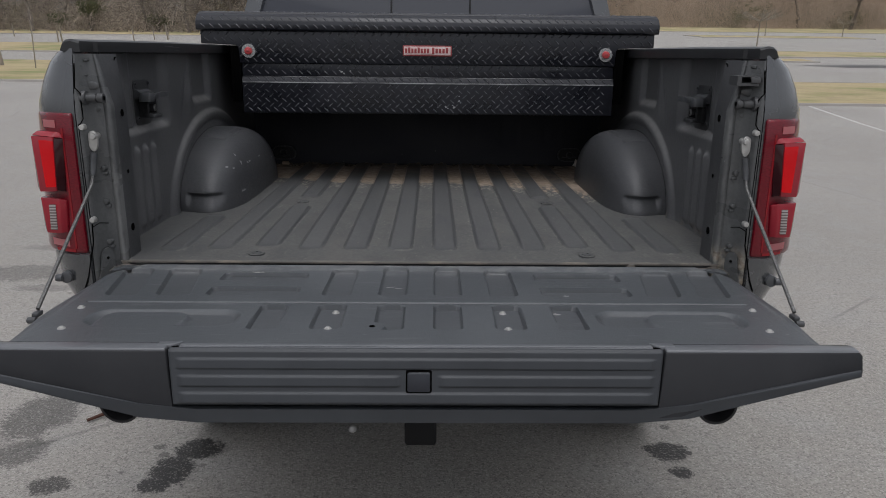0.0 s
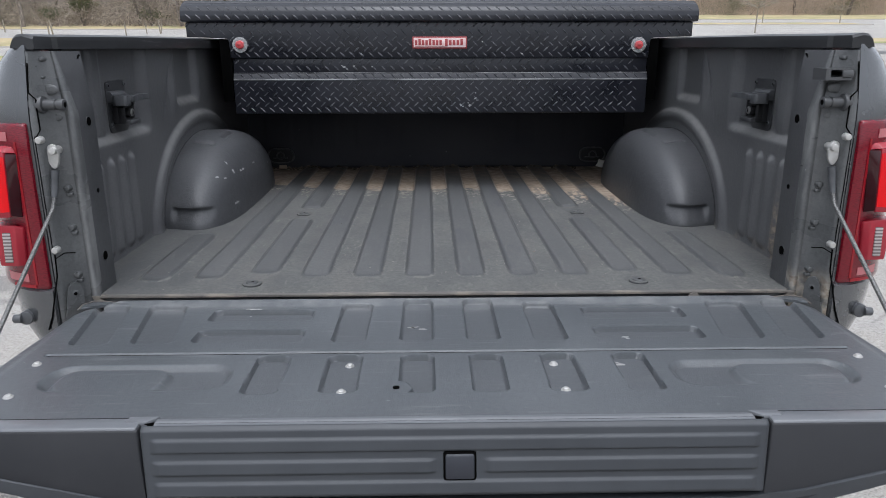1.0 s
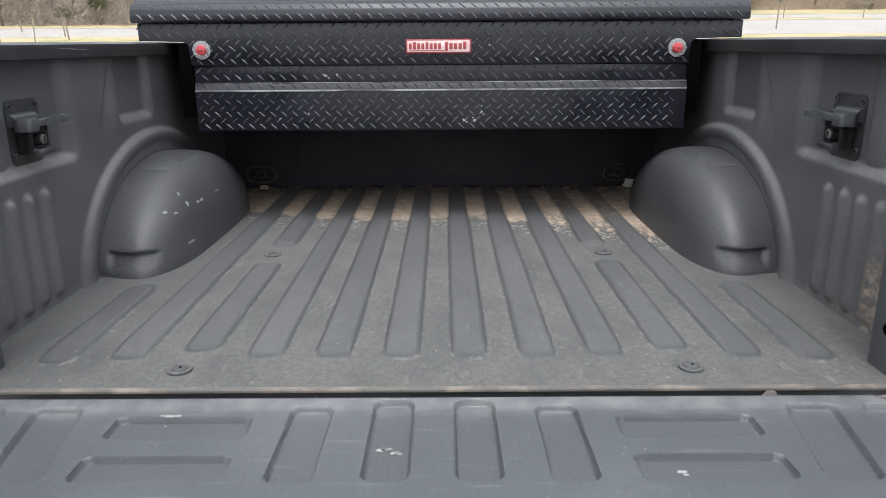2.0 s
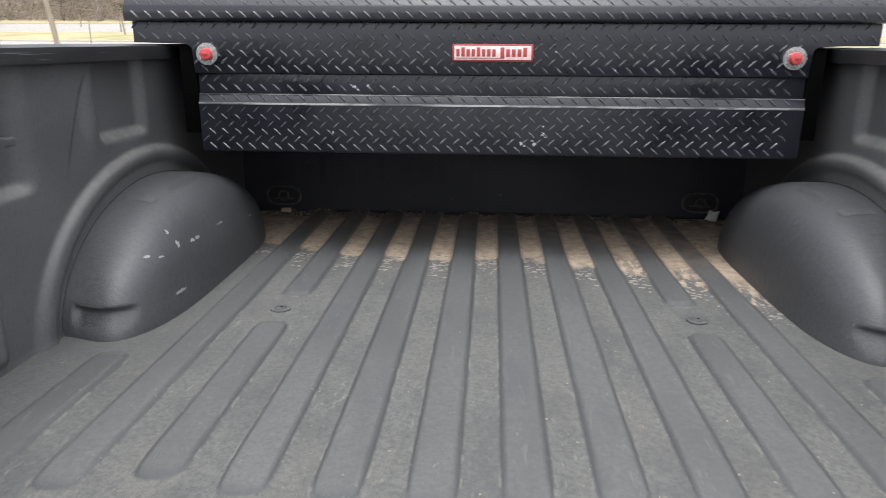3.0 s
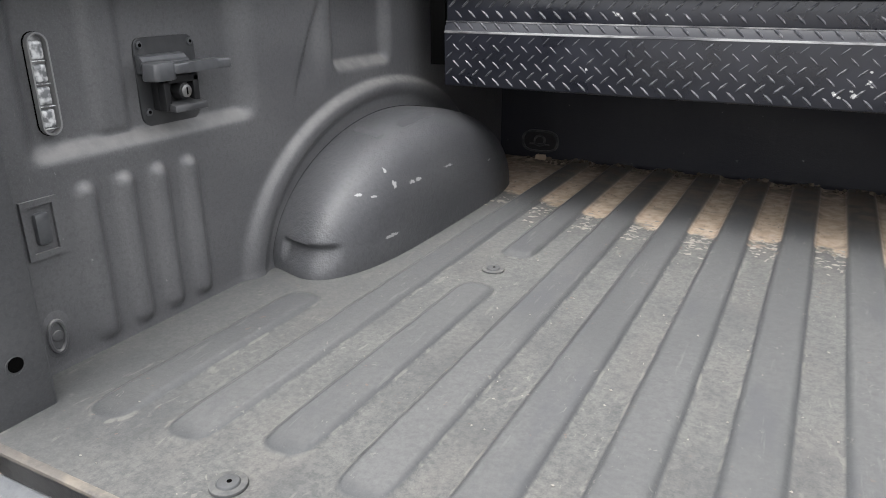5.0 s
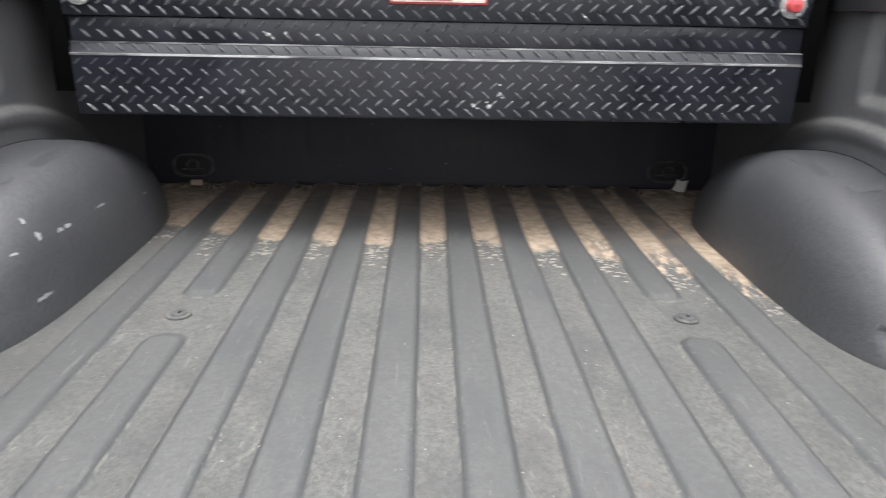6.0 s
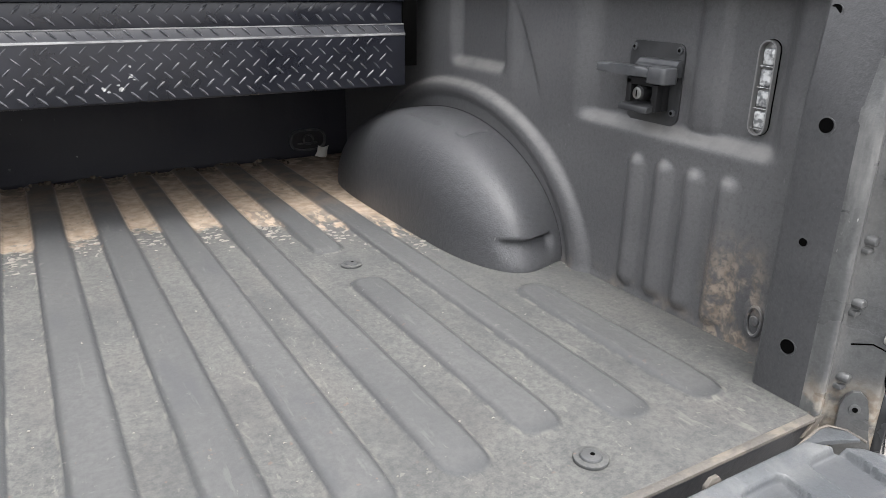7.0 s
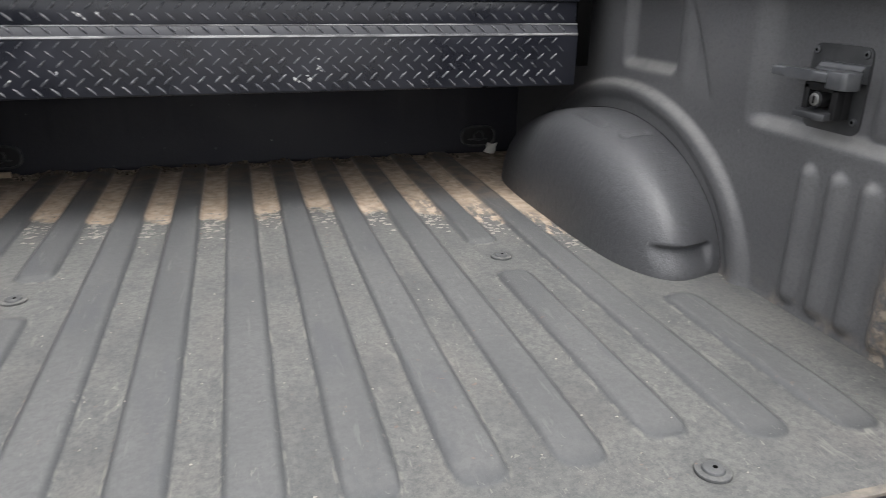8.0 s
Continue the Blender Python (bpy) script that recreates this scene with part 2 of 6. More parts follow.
grime = k.calc("MULTIPLY", k.span(yy, 1.50, 1.68), k.span(k.noise(20, 6), 0.42, 0.56, 0.0, 0.8))
cc = k.mix(grime, cc, k.mix(k.span(grit, 0.4, 0.6), (0.060, 0.047, 0.037), (0.125, 0.100, 0.077)))
band = k.calc("MULTIPLY", k.span(edge, 1.06, 1.11), k.span(edge, 1.20, 1.25, 1.0, 0.0))
flake = k.calc("MULTIPLY", k.span(k.noise(52, 4, distortion=0.9), 0.58, 0.62), k.calc("MULTIPLY", band, valley))
cc = k.mix(k.calc("MULTIPLY", flake, 0.55), cc, (0.33, 0.305, 0.268))
fleck = k.calc("MULTIPLY", k.span(k.noise(120, 4, stretch=(1, 0.6, 1), distortion=0.8), 0.64, 0.69), k.span(k.noise(9, 3), 0.40, 0.60))
cc = k.mix(k.calc("MULTIPLY", fleck, 0.4), cc, (0.22, 0.208, 0.185))
dark = k.calc("MULTIPLY", k.span(k.noise(95, 5, stretch=(1, 0.5, 1)), 0.56, 0.68), k.calc("MULTIPLY", valley, k.span(k.noise(5, 3), 0.4, 0.6)))
cc = k.mix(k.calc("MULTIPLY", dark, 0.35), cc, (0.060, 0.060, 0.057))
# scuffed pale streaks and rust-brown specks along the valleys
streak = k.calc("MULTIPLY", k.span(k.noise(48, 5, stretch=(1.3, 0.4, 1), distortion=0.6), 0.60, 0.70), k.calc("MULTIPLY", valley, k.span(k.noise(4, 3), 0.40, 0.58)))
cc = k.mix(k.calc("MULTIPLY", streak, 0.35), cc, (0.205, 0.196, 0.176))
speck = k.calc("MULTIPLY", k.span(k.noise(85, 3), 0.68, 0.72), k.span(k.noise(5, 3), 0.50, 0.62))
cc = k.mix(k.calc("MULTIPLY", speck, 0.5), cc, (0.17, 0.105, 0.078))
# crumbs of pale dust caught along the foot of the ribs
foot = k.calc("MULTIPLY", k.span(zz, 0.9501, 0.9508), k.span(zz, 0.9516, 0.9530, 1.0, 0.0))
foot = k.calc("MULTIPLY", foot, k.calc("MULTIPLY", k.span(k.noise(60, 5, stretch=(1, 0.5, 1)), 0.48, 0.60), k.span(k.noise(6, 3), 0.38, 0.58)))
cc = k.mix(k.calc("MULTIPLY", foot, 0.45), cc, (0.19, 0.183, 0.162))
k.put("Base Color", cc)
k.put("Roughness", k.calc("MAXIMUM", k.span(valley, 0.0, 1.0, 0.46, 0.88), k.span(film, 0.0, 0.8, 0.46, 0.66)))
k.bump(k.calc("ADD", grit, k.calc("MULTIPLY", sandy, 0.5)), 0.35, 0.0015)
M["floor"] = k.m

k = Mat("black_rail_plastic", 0.42)
sm = k.noise(7, 4, stretch=(1, 0.5, 1))
scr = k.calc("MULTIPLY", k.span(k.noise(90, 2, stretch=(3, 0.05, 3)), 0.69, 0.73), k.span(k.noise(5, 2), 0.48, 0.60, 0.0, 0.8))
k.put("Base Color", k.mix(scr, k.mix(k.span(sm, 0.35, 0.75), (0.017, 0.0175, 0.019), (0.033, 0.0335, 0.035)), (0.17, 0.17, 0.17)))
k.put("Roughness", k.span(sm, 0.3, 0.7, 0.36, 0.52))
k.bump(k.noise(700, 2), 0.15, 0.0006)
k.put("Specular IOR Level", 0.4)
M["rail"] = k.m

k = Mat("tailgate_trim_plastic", 0.46)
sm = k.noise(6, 4)
k.put("Base Color", k.mix(k.span(sm, 0.3, 0.75), (0.027, 0.030, 0.035), (0.039, 0.043, 0.049)))
k.bump(k.noise(900, 2), 0.2, 0.0006)
M["trim"] = k.m
k = Mat("spoiler_plastic", 0.55)
k.put("Base Color", k.mix(k.span(k.noise(5, 5), 0.3, 0.75), (0.015, 0.0155, 0.018), (0.024, 0.0245, 0.027)))
k.bump(k.noise(900, 2), 0.25, 0.0006)
k.put("Specular IOR Level", 0.3)
M["spoiler"] = k.m
# strip colour raised to paint the sky reflected along its top
k = Mat("pale_edge_strip", 0.34)
k.put("Base Color", k.mix(k.span(k.noise(14, 5, stretch=(0.3, 1, 1)), 0.3, 0.75), (0.112, 0.117, 0.126), (0.155, 0.160, 0.168)))
k.bump(k.noise(700, 2), 0.15, 0.0006)
M["strip"] = k.m

k = Mat("grey_body_paint", 0.28)
k.put("Base Color", k.mix(k.span(k.noise(6, 4), 0.3, 0.8), (0.085, 0.088, 0.093), (0.105, 0.108, 0.113)))
k.put("Metallic", 0.55)
k.put("Coat Weight", 1.0)
k.put("Coat Roughness", 0.07)
k.put("Roughness", k.span(k.noise(12, 5), 0.4, 0.7, 0.22, 0.32))
M["paint"] = k.m

def chipped(k, colour):
    """Bare bright chips where cargo has struck the toolbox front."""
    chip = None
    for cx, cz, r in ((0.078, 1.270, 0.0046), (0.086, 1.264, 0.0030), (0.110, 1.268, 0.0052), (0.105, 1.276, 0.0032), (0.129, 1.292, 0.0046), (0.136, 1.286, 0.0030), (0.130, 1.312, 0.0030), (0.152, 1.487, 0.0028), (0.293, 1.446, 0.0024),
                      (-0.334, 1.401, 0.0050), (-0.342, 1.406, 0.0035), (-0.325, 1.394, 0.0030), (-0.300, 1.405, 0.0030), (-0.388, 1.291, 0.0035), (-0.236, 1.403, 0.0030), (-0.475, 1.277, 0.0030)):
        dx = k.calc("DIVIDE", k.calc("SUBTRACT", k.axis("X"), cx), 1.0 * r)
        dz = k.calc("DIVIDE", k.calc("SUBTRACT", k.axis("Z"), cz), 0.8 * r)
        d = k.calc("SQRT", k.calc("ADD", k.calc("MULTIPLY", dx, dx), k.calc("MULTIPLY", dz, dz)))
        spot = k.span(k.calc("ADD", d, k.calc("MULTIPLY", k.calc("SUBTRACT", k.noise(260, 3), 0.5), 3.2)), 0.75, 1.0, 1.0, 0.0)
        chip = spot if chip is None else k.calc("MAXIMUM", chip, spot)
    return k.mix(chip, colour, (0.36, 0.36, 0.355))


k = Mat("black_powder_coat", 0.36)
sm = k.noise(9, 5)
base = k.mix(k.span(sm, 0.35, 0.75), (0.0070, 0.0078, 0.0120), (0.0140, 0.0150, 0.0215))
k.put("Base Color", chipped(k, base))
k.put("Roughness", k.span(sm, 0.3, 0.8, 0.24, 0.42))
k.bump(k.noise(300, 3), 0.12, 0.0008)
M["plate"] = k.m
# lugs coloured paler than the plate, putting their glints into the colour
k = Mat("pale_tread_lug", 0.32)
sm = k.noise(120, 3)
k.put("Base Color", chipped(k, k.mix(k.span(sm, 0.42, 0.75), (0.044, 0.046, 0.053), (0.15, 0.15, 0.157))))
M["lug"] = k.m
k = Mat("worn_fold", 0.35, 0.3)
k.put("Base Color", k.mix(k.span(k.noise(30, 5, stretch=(0.3, 1, 1)), 0.38, 0.62), (0.06, 0.06, 0.065), (0.30, 0.30, 0.30)))
M["fold"] = k.m

k = Mat("bare_steel", 0.35, 1.0)
k.put("Base Color", k.mix(k.noise(80, 3), (0.42, 0.42, 0.41), (0.62, 0.61, 0.60)))
M["steel"] = k.m
k = Mat("galvanised_steel", 0.5, 0.6)
k.put("Base Color", k.mix(k.noise(60, 3), (0.38, 0.37, 0.35), (0.60, 0.59, 0.57)))
M["zinc"] = k.m
k = Mat("cable_steel", 0.5, 0.5)
k.put("Base Color", k.mix(k.span(k.noise(500, 1, stretch=(1, 1, 0.6)), 0.4, 0.6), (0.07, 0.07, 0.068), (0.17, 0.167, 0.163)))
M["cable"] = k.m
M["chrome"] = Mat("chrome", 0.22, 0.9, (0.66, 0.66, 0.66)).m
k = Mat("black_plastic", 0.45)
k.put("Base Color", k.mix(k.noise(40, 3), (0.010, 0.010, 0.011), (0.020, 0.020, 0.021)))
k.put("Specular IOR Level", 0.35)
k.bump(k.noise(600, 2), 0.15, 0.0006)
M["black"] = k.m
k = Mat("worn_pocket_rim", 0.4)
k.put("Base Color", k.mix(k.span(k.noise(60, 3), 0.4, 0.65), (0.026, 0.026, 0.030), (0.075, 0.072, 0.070)))
M["pocket_rim"] = k.m
k = Mat("black_rubber_seal", 0.7, 0.0, (0.008, 0.008, 0.009))
k.put("Specular IOR Level", 0.25)
M["seal"] = k.m
M["grip"] = Mat("navy_black_grip", 0.5, 0.0, (0.017, 0.019, 0.026)).m
k = Mat("dark_hardware", 0.42)
k.put("Base Color", k.mix(k.noise(40, 4), (0.045, 0.046, 0.048), (0.075, 0.076, 0.078)))
M["hardware"] = k.m
M["bezel"] = Mat("satin_bezel", 0.35, 0.3, (0.24, 0.24, 0.24)).m
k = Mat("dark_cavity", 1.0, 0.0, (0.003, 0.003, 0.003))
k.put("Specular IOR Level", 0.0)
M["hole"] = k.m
k = Mat("grey_cleat", 0.32)
k.put("Base Color", k.mix(k.noise(50, 4), (0.030, 0.032, 0.036), (0.105, 0.108, 0.113)))
k.bump(k.noise(350, 2), 0.2, 0.0008)
M["cleat"] = k.m
k = Mat("dark_cleat_plate", 0.36)
k.put("Base Color", k.mix(k.span(k.noise(18, 5), 0.35, 0.7), (0.026, 0.027, 0.029), (0.055, 0.056, 0.058)))
k.bump(k.noise(350, 2), 0.2, 0.0008)
M["cleat_plate"] = k.m

k = Mat("red_lamp_housing", 0.12)
k.put("Base Color", k.mix(k.span(k.noise(150, 2, stretch=(1, 1, 6)), 0.4, 0.6), (0.105, 0.002, 0.008), (0.17, 0.004, 0.013)))
k.put("Specular IOR Level", 0.3)
k.put("Coat Weight", 0.4)
k.put("Coat Roughness", 0.05)
M["lamp_red"] = k.m
k = Mat("bright_red_lens", 0.22)
k.put("Base Color", k.mix(k.span(k.axis("Z"), 1.14, 1.27), (0.80, 0.006, 0.010), (0.52, 0.004, 0.008)))
k.put("Specular IOR Level", 0.25)
M["lens_red"] = k.m
M["lens_crimson"] = Mat("crimson_lens", 0.13, 0.0, (0.30, 0.020, 0.032)).m
M["lamp_guide"] = Mat("red_light_guide", 0.2, 0.0, (0.24, 0.004, 0.010)).m
M["lens_pink"] = Mat("pale_red_reflector", 0.2, 0.0, (0.42, 0.13, 0.14)).m
M["lens_dark"] = Mat("smoked_lens", 0.08, 0.0, (0.035, 0.004, 0.006)).m
k = Mat("clear_lens", 0.10)
k.put("Base Color", k.mix(k.span(k.calc("SINE", k.calc("MULTIPLY", k.axis("Z"), 900.0)), -0.6, 0.6), (0.13, 0.10, 0.10), (0.36, 0.32, 0.31)))
k.put("Coat Weight", 1.0)
M["lens_clear"] = k.m
k = Mat("led_lens", 0.14)
k.put("Base Color", k.mix(k.span(k.noise(90, 2), 0.38, 0.62), (0.15, 0.155, 0.16), (0.58, 0.59, 0.59)))
k.put("Coat Weight", 1.0)
M["led"] = k.m
M["lens_base"] = Mat("grey_lens_base", 0.2, 0.3, (0.22, 0.22, 0.22)).m
k = Mat("tinted_glass", 0.04)
k.put("Base Color", (0.030, 0.033, 0.045, 1))
k.put("Specular IOR Level", 0.6)
M["glass"] = k.m
k = Mat("red_knob", 0.3)
k.put("Base Color", k.mix(k.noise(200, 2), (0.42, 0.035, 0.045), (0.56, 0.09, 0.09)))
M["knob"] = k.m
M["sign_red"] = Mat("sign_red", 0.35, 0.0, (0.33, 0.050, 0.052)).m
k = Mat("sign_pale", 0.4)
k.put("Base Color", k.mix(k.span(k.noise(70, 4), 0.4, 0.7), (0.68, 0.50, 0.48), (0.80, 0.66, 0.64)))
M["sign_pale"] = k.m
k = Mat("scrap_paper", 0.8)
k.put("Base Color", k.mix(k.noise(60, 4), (0.45, 0.43, 0.38), (0.66, 0.64, 0.60)))
M["paper"] = k.m
k = Mat("dried_mud", 0.9)
k.put("Base Color", k.mix(k.noise(60, 4), (0.17, 0.156, 0.136), (0.33, 0.308, 0.275)))
M["mud"] = k.m
k = Mat("tan_clod", 0.9)
k.put("Base Color", k.mix(k.noise(80, 4), (0.30, 0.22, 0.15), (0.46, 0.36, 0.27)))
M["clod"] = k.m

k = Mat("brown_dirt", 0.95)
k.put("Base Color", k.mix(k.noise(40, 4), (0.055, 0.042, 0.030), (0.13, 0.103, 0.076)))
M["crust"] = k.m

# asphalt with worn aggregate, tar-dark wet blots
k = Mat("worn_asphalt", 0.85)
grain = k.cells(190, "F1", "Color")
sep = k.t.nodes.new("ShaderNodeSeparateColor")
k.t.links.new(grain, sep.inputs[0])
chip = sep.outputs[0]
agg = k.noise(48, 3, rough=0.75)
broad = k.noise(0.35, 5)
mid = k.noise(3.0, 5)
c = k.mix(k.span(broad, 0.35, 0.7), (0.325, 0.304, 0.276), (0.375, 0.352, 0.322))
c = k.mix(k.span(mid, 0.40, 0.75, 0.0, 0.6), c, (0.36, 0.35, 0.335))
c = k.mix(k.span(chip, 0.70, 1.0, 0.0, 0.55), c, (0.56, 0.53, 0.485))
c = k.mix(k.span(chip, 0.0, 0.28, 0.6, 0.0), c, (0.135, 0.127, 0.116))
c = k.mix(k.span(agg, 0.36, 0.46, 0.5, 0.0), c, (0.15, 0.144, 0.135))
c = k.mix(k.calc("MULTIPLY", k.span(k.noise(18, 4), 0.66, 0.70), 0.5), c, (0.11, 0.105, 0.10))
crack = k.span(k.cells(0.35, "DISTANCE_TO_EDGE"), 0.0, 0.006, 1.0, 0.0)
c = k.mix(k.calc("MULTIPLY", crack, k.span(k.noise(0.7, 3), 0.5, 0.62, 0.0, 0.35)), c, (0.09, 0.088, 0.084))
wet = None
ragged = k.calc("MULTIPLY", k.calc("SUBTRACT", k.noise(70, 4, rough=0.7), 0.5), 1.6)
for sx, sy, rx, ry, deep in ((-0.86, 0.68, 0.085, 0.075, 0.9), (-0.915, 0.54, 0.075, 0.105, 0.9), (-0.945, 0.45, 0.06, 0.05, 0.85), (0.94, 0.674, 0.080, 0.062, 0.95), (0.946, 0.527, 0.045, 0.035, 0.85), (1.02, 0.66, 0.015, 0.015, 0.8), (0.99, 0.86, 0.02, 0.02, 0.6),
                             (-1.60, 0.95, 0.13, 0.20, 0.55), (-1.52, 0.66, 0.08, 0.10, 0.55), (-1.31, 0.44, 0.07, 0.05, 0.75), (-2.77, 2.95, 0.32, 0.17, 0.4), (-2.60, 3.62, 0.5, 0.10, 0.3), (-2.45, 2.62, 0.2, 0.07, 0.3), (-0.98, 0.64, 0.02, 0.02, 0.5), (-1.02, 0.70, 0.025, 0.02, 0.5)):
    dx, dy = k.calc("DIVIDE", k.calc("SUBTRACT", k.axis("X"), sx), rx), k.calc("DIVIDE", k.calc("SUBTRACT", k.axis("Y"), sy), ry)
    d = k.calc("SQRT", k.calc("ADD", k.calc("MULTIPLY", dx, dx), k.calc("MULTIPLY", dy, dy)))
    d = k.calc("ADD", k.calc("ADD", d, ragged), k.calc("MULTIPLY", k.calc("SUBTRACT", k.noise(14, 3), 0.5), 1.1))
    s = k.span(d, 0.85, 1.2, min(1.0, deep * 1.15), 0.0)
    wet = s if wet is None else k.calc("MAXIMUM", wet, s)
c = k.mix(k.calc("MULTIPLY", wet, k.span(chip, 0.7, 1.0, 0.95, 0.6)), c, (0.022, 0.021, 0.020))
k.put("Base Color", c)
k.put("Roughness", k.span(wet, 0.0, 1.0, 0.88, 0.6))
k.bump(k.calc("ADD", agg, k.calc("MULTIPLY", chip, 0.3)), 0.8, 0.006)
M["asphalt"] = k.m

k = Mat("dormant_grass", 0.9)
c = k.mix(k.span(k.noise(0.55, 5, stretch=(0.5, 1, 1)), 0.46, 0.62), (0.44, 0.355, 0.20), (0.23, 0.25, 0.095))
c = k.mix(k.span(k.noise(2.2, 5, stretch=(0.4, 1, 1)), 0.42, 0.66, 0.0, 0.6), c, (0.36, 0.285, 0.17))
c = k.mix(k.span(k.noise(9, 4), 0.55, 0.7, 0.0, 0.5), c, (0.22, 0.185, 0.11))
k.put("Base Color", c)
k.bump(k.noise(30, 4), 0.8, 0.03)
M["grass"] = k.m
k = Mat("concrete_kerb", 0.85)
k.put("Base Color", k.mix(k.noise(4, 5), (0.36, 0.33, 0.30), (0.48, 0.45, 0.42)))
M["kerb"] = k.m
k = Mat("line_paint", 0.8)
k.put("Base Color", k.mix(k.span(k.noise(25, 4), 0.35, 0.65), (0.36, 0.35, 0.335), (0.66, 0.645, 0.62)))
M["line"] = k.m
M["water"] = Mat("puddle_water", 0.3, 0.0, (0.035, 0.028, 0.022)).m
k = Mat("bare_bark", 0.9)
k.put("Base Color", k.mix(k.noise(6, 5, stretch=(1, 1, 0.25)), (0.085, 0.070, 0.060), (0.20, 0.17, 0.145)))
k.bump(k.noise(20, 4, stretch=(1, 1, 0.25)), 0.6, 0.02)
M["bark"] = k.m
k = Mat("twig", 0.9)
rnd = k.t.nodes.new("ShaderNodeNewGeometry").outputs["Random Per Island"]
k.put("Base Color", k.mix(rnd, (0.12, 0.10, 0.085), (0.28, 0.24, 0.205)))
M["twig"] = k.m
k = Mat("brush_stems", 0.9)
rnd = k.t.nodes.new("ShaderNodeNewGeometry").outputs["Random Per Island"]
c = k.mix(rnd, (0.15, 0.122, 0.096), (0.44, 0.365, 0.295))
k.put("Base Color", k.mix(k.span(k.noise(0.12, 4), 0.56, 0.70), c, (0.12, 0.125, 0.055)))
M["brush"] = k.m
k = Mat("dark_tangle", 0.9)
rnd = k.t.nodes.new("ShaderNodeNewGeometry").outputs["Random Per Island"]
c = k.mix(rnd, (0.095, 0.077, 0.062), (0.54, 0.46, 0.38))
k.put("Base Color", k.mix(k.span(k.noise(0.35, 4), 0.55, 0.68), c, k.mix(rnd, (0.05, 0.052, 0.025), (0.17, 0.165, 0.085))))
M["tangle"] = k.m
k = Mat("pale_brown_twigs", 0.9)
rnd = k.t.nodes.new("ShaderNodeNewGeometry").outputs["Random Per Island"]
c = k.mix(rnd, (0.33, 0.25, 0.19), (0.52, 0.41, 0.32))
k.put("Base Color", k.mix(k.span(k.noise(0.10, 4), 0.54, 0.68), c, k.mix(rnd, (0.10, 0.09, 0.06), (0.24, 0.215, 0.15))))
M["haze_twig"] = k.m
k = Mat("evergreen_leaf", 0.6)
rnd = k.t.nodes.new("ShaderNodeNewGeometry").outputs["Random Per Island"]
k.put("Base Color", k.mix(rnd, (0.045, 0.055, 0.018), (0.13, 0.135, 0.055)))
M["evergreen"] = k.m
k = Mat("weathered_wood_stake", 0.85)
k.put("Base Color", k.mix(k.noise(12, 4, stretch=(1, 1, 0.2)), (0.21, 0.18, 0.14), (0.33, 0.29, 0.23)))
M["stake"] = k.m
k = Mat("tyre_rubber", 0.8)
k.put("Base Color", k.mix(k.noise(20, 3), (0.016, 0.016, 0.016), (0.035, 0.034, 0.033)))
M["rubber"] = k.m
M["stone"] = Mat("pale_stone", 0.8, 0.0, (0.55, 0.53, 0.50)).m
M["rust"] = Mat("rusty_brown_twig", 0.9, 0.0, (0.085, 0.038, 0.025)).m


# ---- mesh helpers ----
def finish(name, me, mat, parent=None, label="", sharp=38.0):
    me.materials.append(M[mat])
    me.shade_smooth()
    me.set_sharp_from_angle(angle=radians(sharp))
    ob = new(name, me)
    if parent is not None:
        ob.parent = parent
    if label:
        tagged(ob, label)
    return ob


def part(name, bm, mat, parent, label="", sharp=38.0):
    """Links a bmesh as one mesh object under a thing or under a part."""
    bmesh.ops.recalc_face_normals(bm, faces=bm.faces)
    me = bpy.data.meshes.new(name)
    bm.to_mesh(me)
    bm.free()
    return finish(name, me, mat, parent, label, sharp)


def thing(name, label, category, group="", at=(0, 0, 0)):
    ob = new(name)
    ob.location = at
    ob.empty_display_size = 0.1
    return tagged(ob, label, category, group)


def sheet(name, fn, us, vs, mat, parent, label="", thick=0.0, flip=False, sharp=60.0):
    """A surface from fn(u grid, v grid) -> x, y, z arrays; thick: metal thickness behind it."""
    u, v = np.meshgrid(us, vs, indexing="ij")
    x, y, z = (np.broadcast_to(a, u.shape) for a in fn(u, v))
    verts = np.stack([x, y, z], -1).reshape(-1, 3)
    n, m = u.shape
    idx = np.arange(n * m).reshape(n, m)
    f = np.stack([idx[:-1, :-1], idx[1:, :-1], idx[1:, 1:], idx[:-1, 1:]], -1).reshape(-1, 4)
    if flip:
        f = f[:, ::-1]
    me = bpy.data.meshes.new(name)
    me.from_pydata(verts.tolist(), [], f.tolist())
    ob = finish(name, me, mat, parent, label, sharp)
    if thick:
        mod = ob.modifiers.new("thickness", "SOLIDIFY")
        mod.thickness, mod.offset = thick, -1
    return ob


def bevelled(bm, geom_verts, bev, seg=2):
    if bev > 0:
        vs = set(geom_verts)
        edges = [e for e in bm.edges if e.verts[0] in vs and e.verts[1] in vs]
        bmesh.ops.bevel(bm, geom=edges, offset=bev, segments=seg, affect="EDGES", profile=0.5, clamp_overlap=True)
    return bm


def box(x0, x1, y0, y1, z0, z1, bev=0.0, bm=None, seg=2, m=None):
    bm = bm or bmesh.new()
    r = bmesh.ops.create_cube(bm, size=1.0)
    for v in r["verts"]:
        v.co = Vector(((x0 + x1) / 2 + v.co.x * abs(x1 - x0), (y0 + y1) / 2 + v.co.y * abs(y1 - y0), (z0 + z1) / 2 + v.co.z * abs(z1 - z0)))
        if m is not None:
            v.co = m @ v.co
    return bevelled(bm, r["verts"], bev, seg)


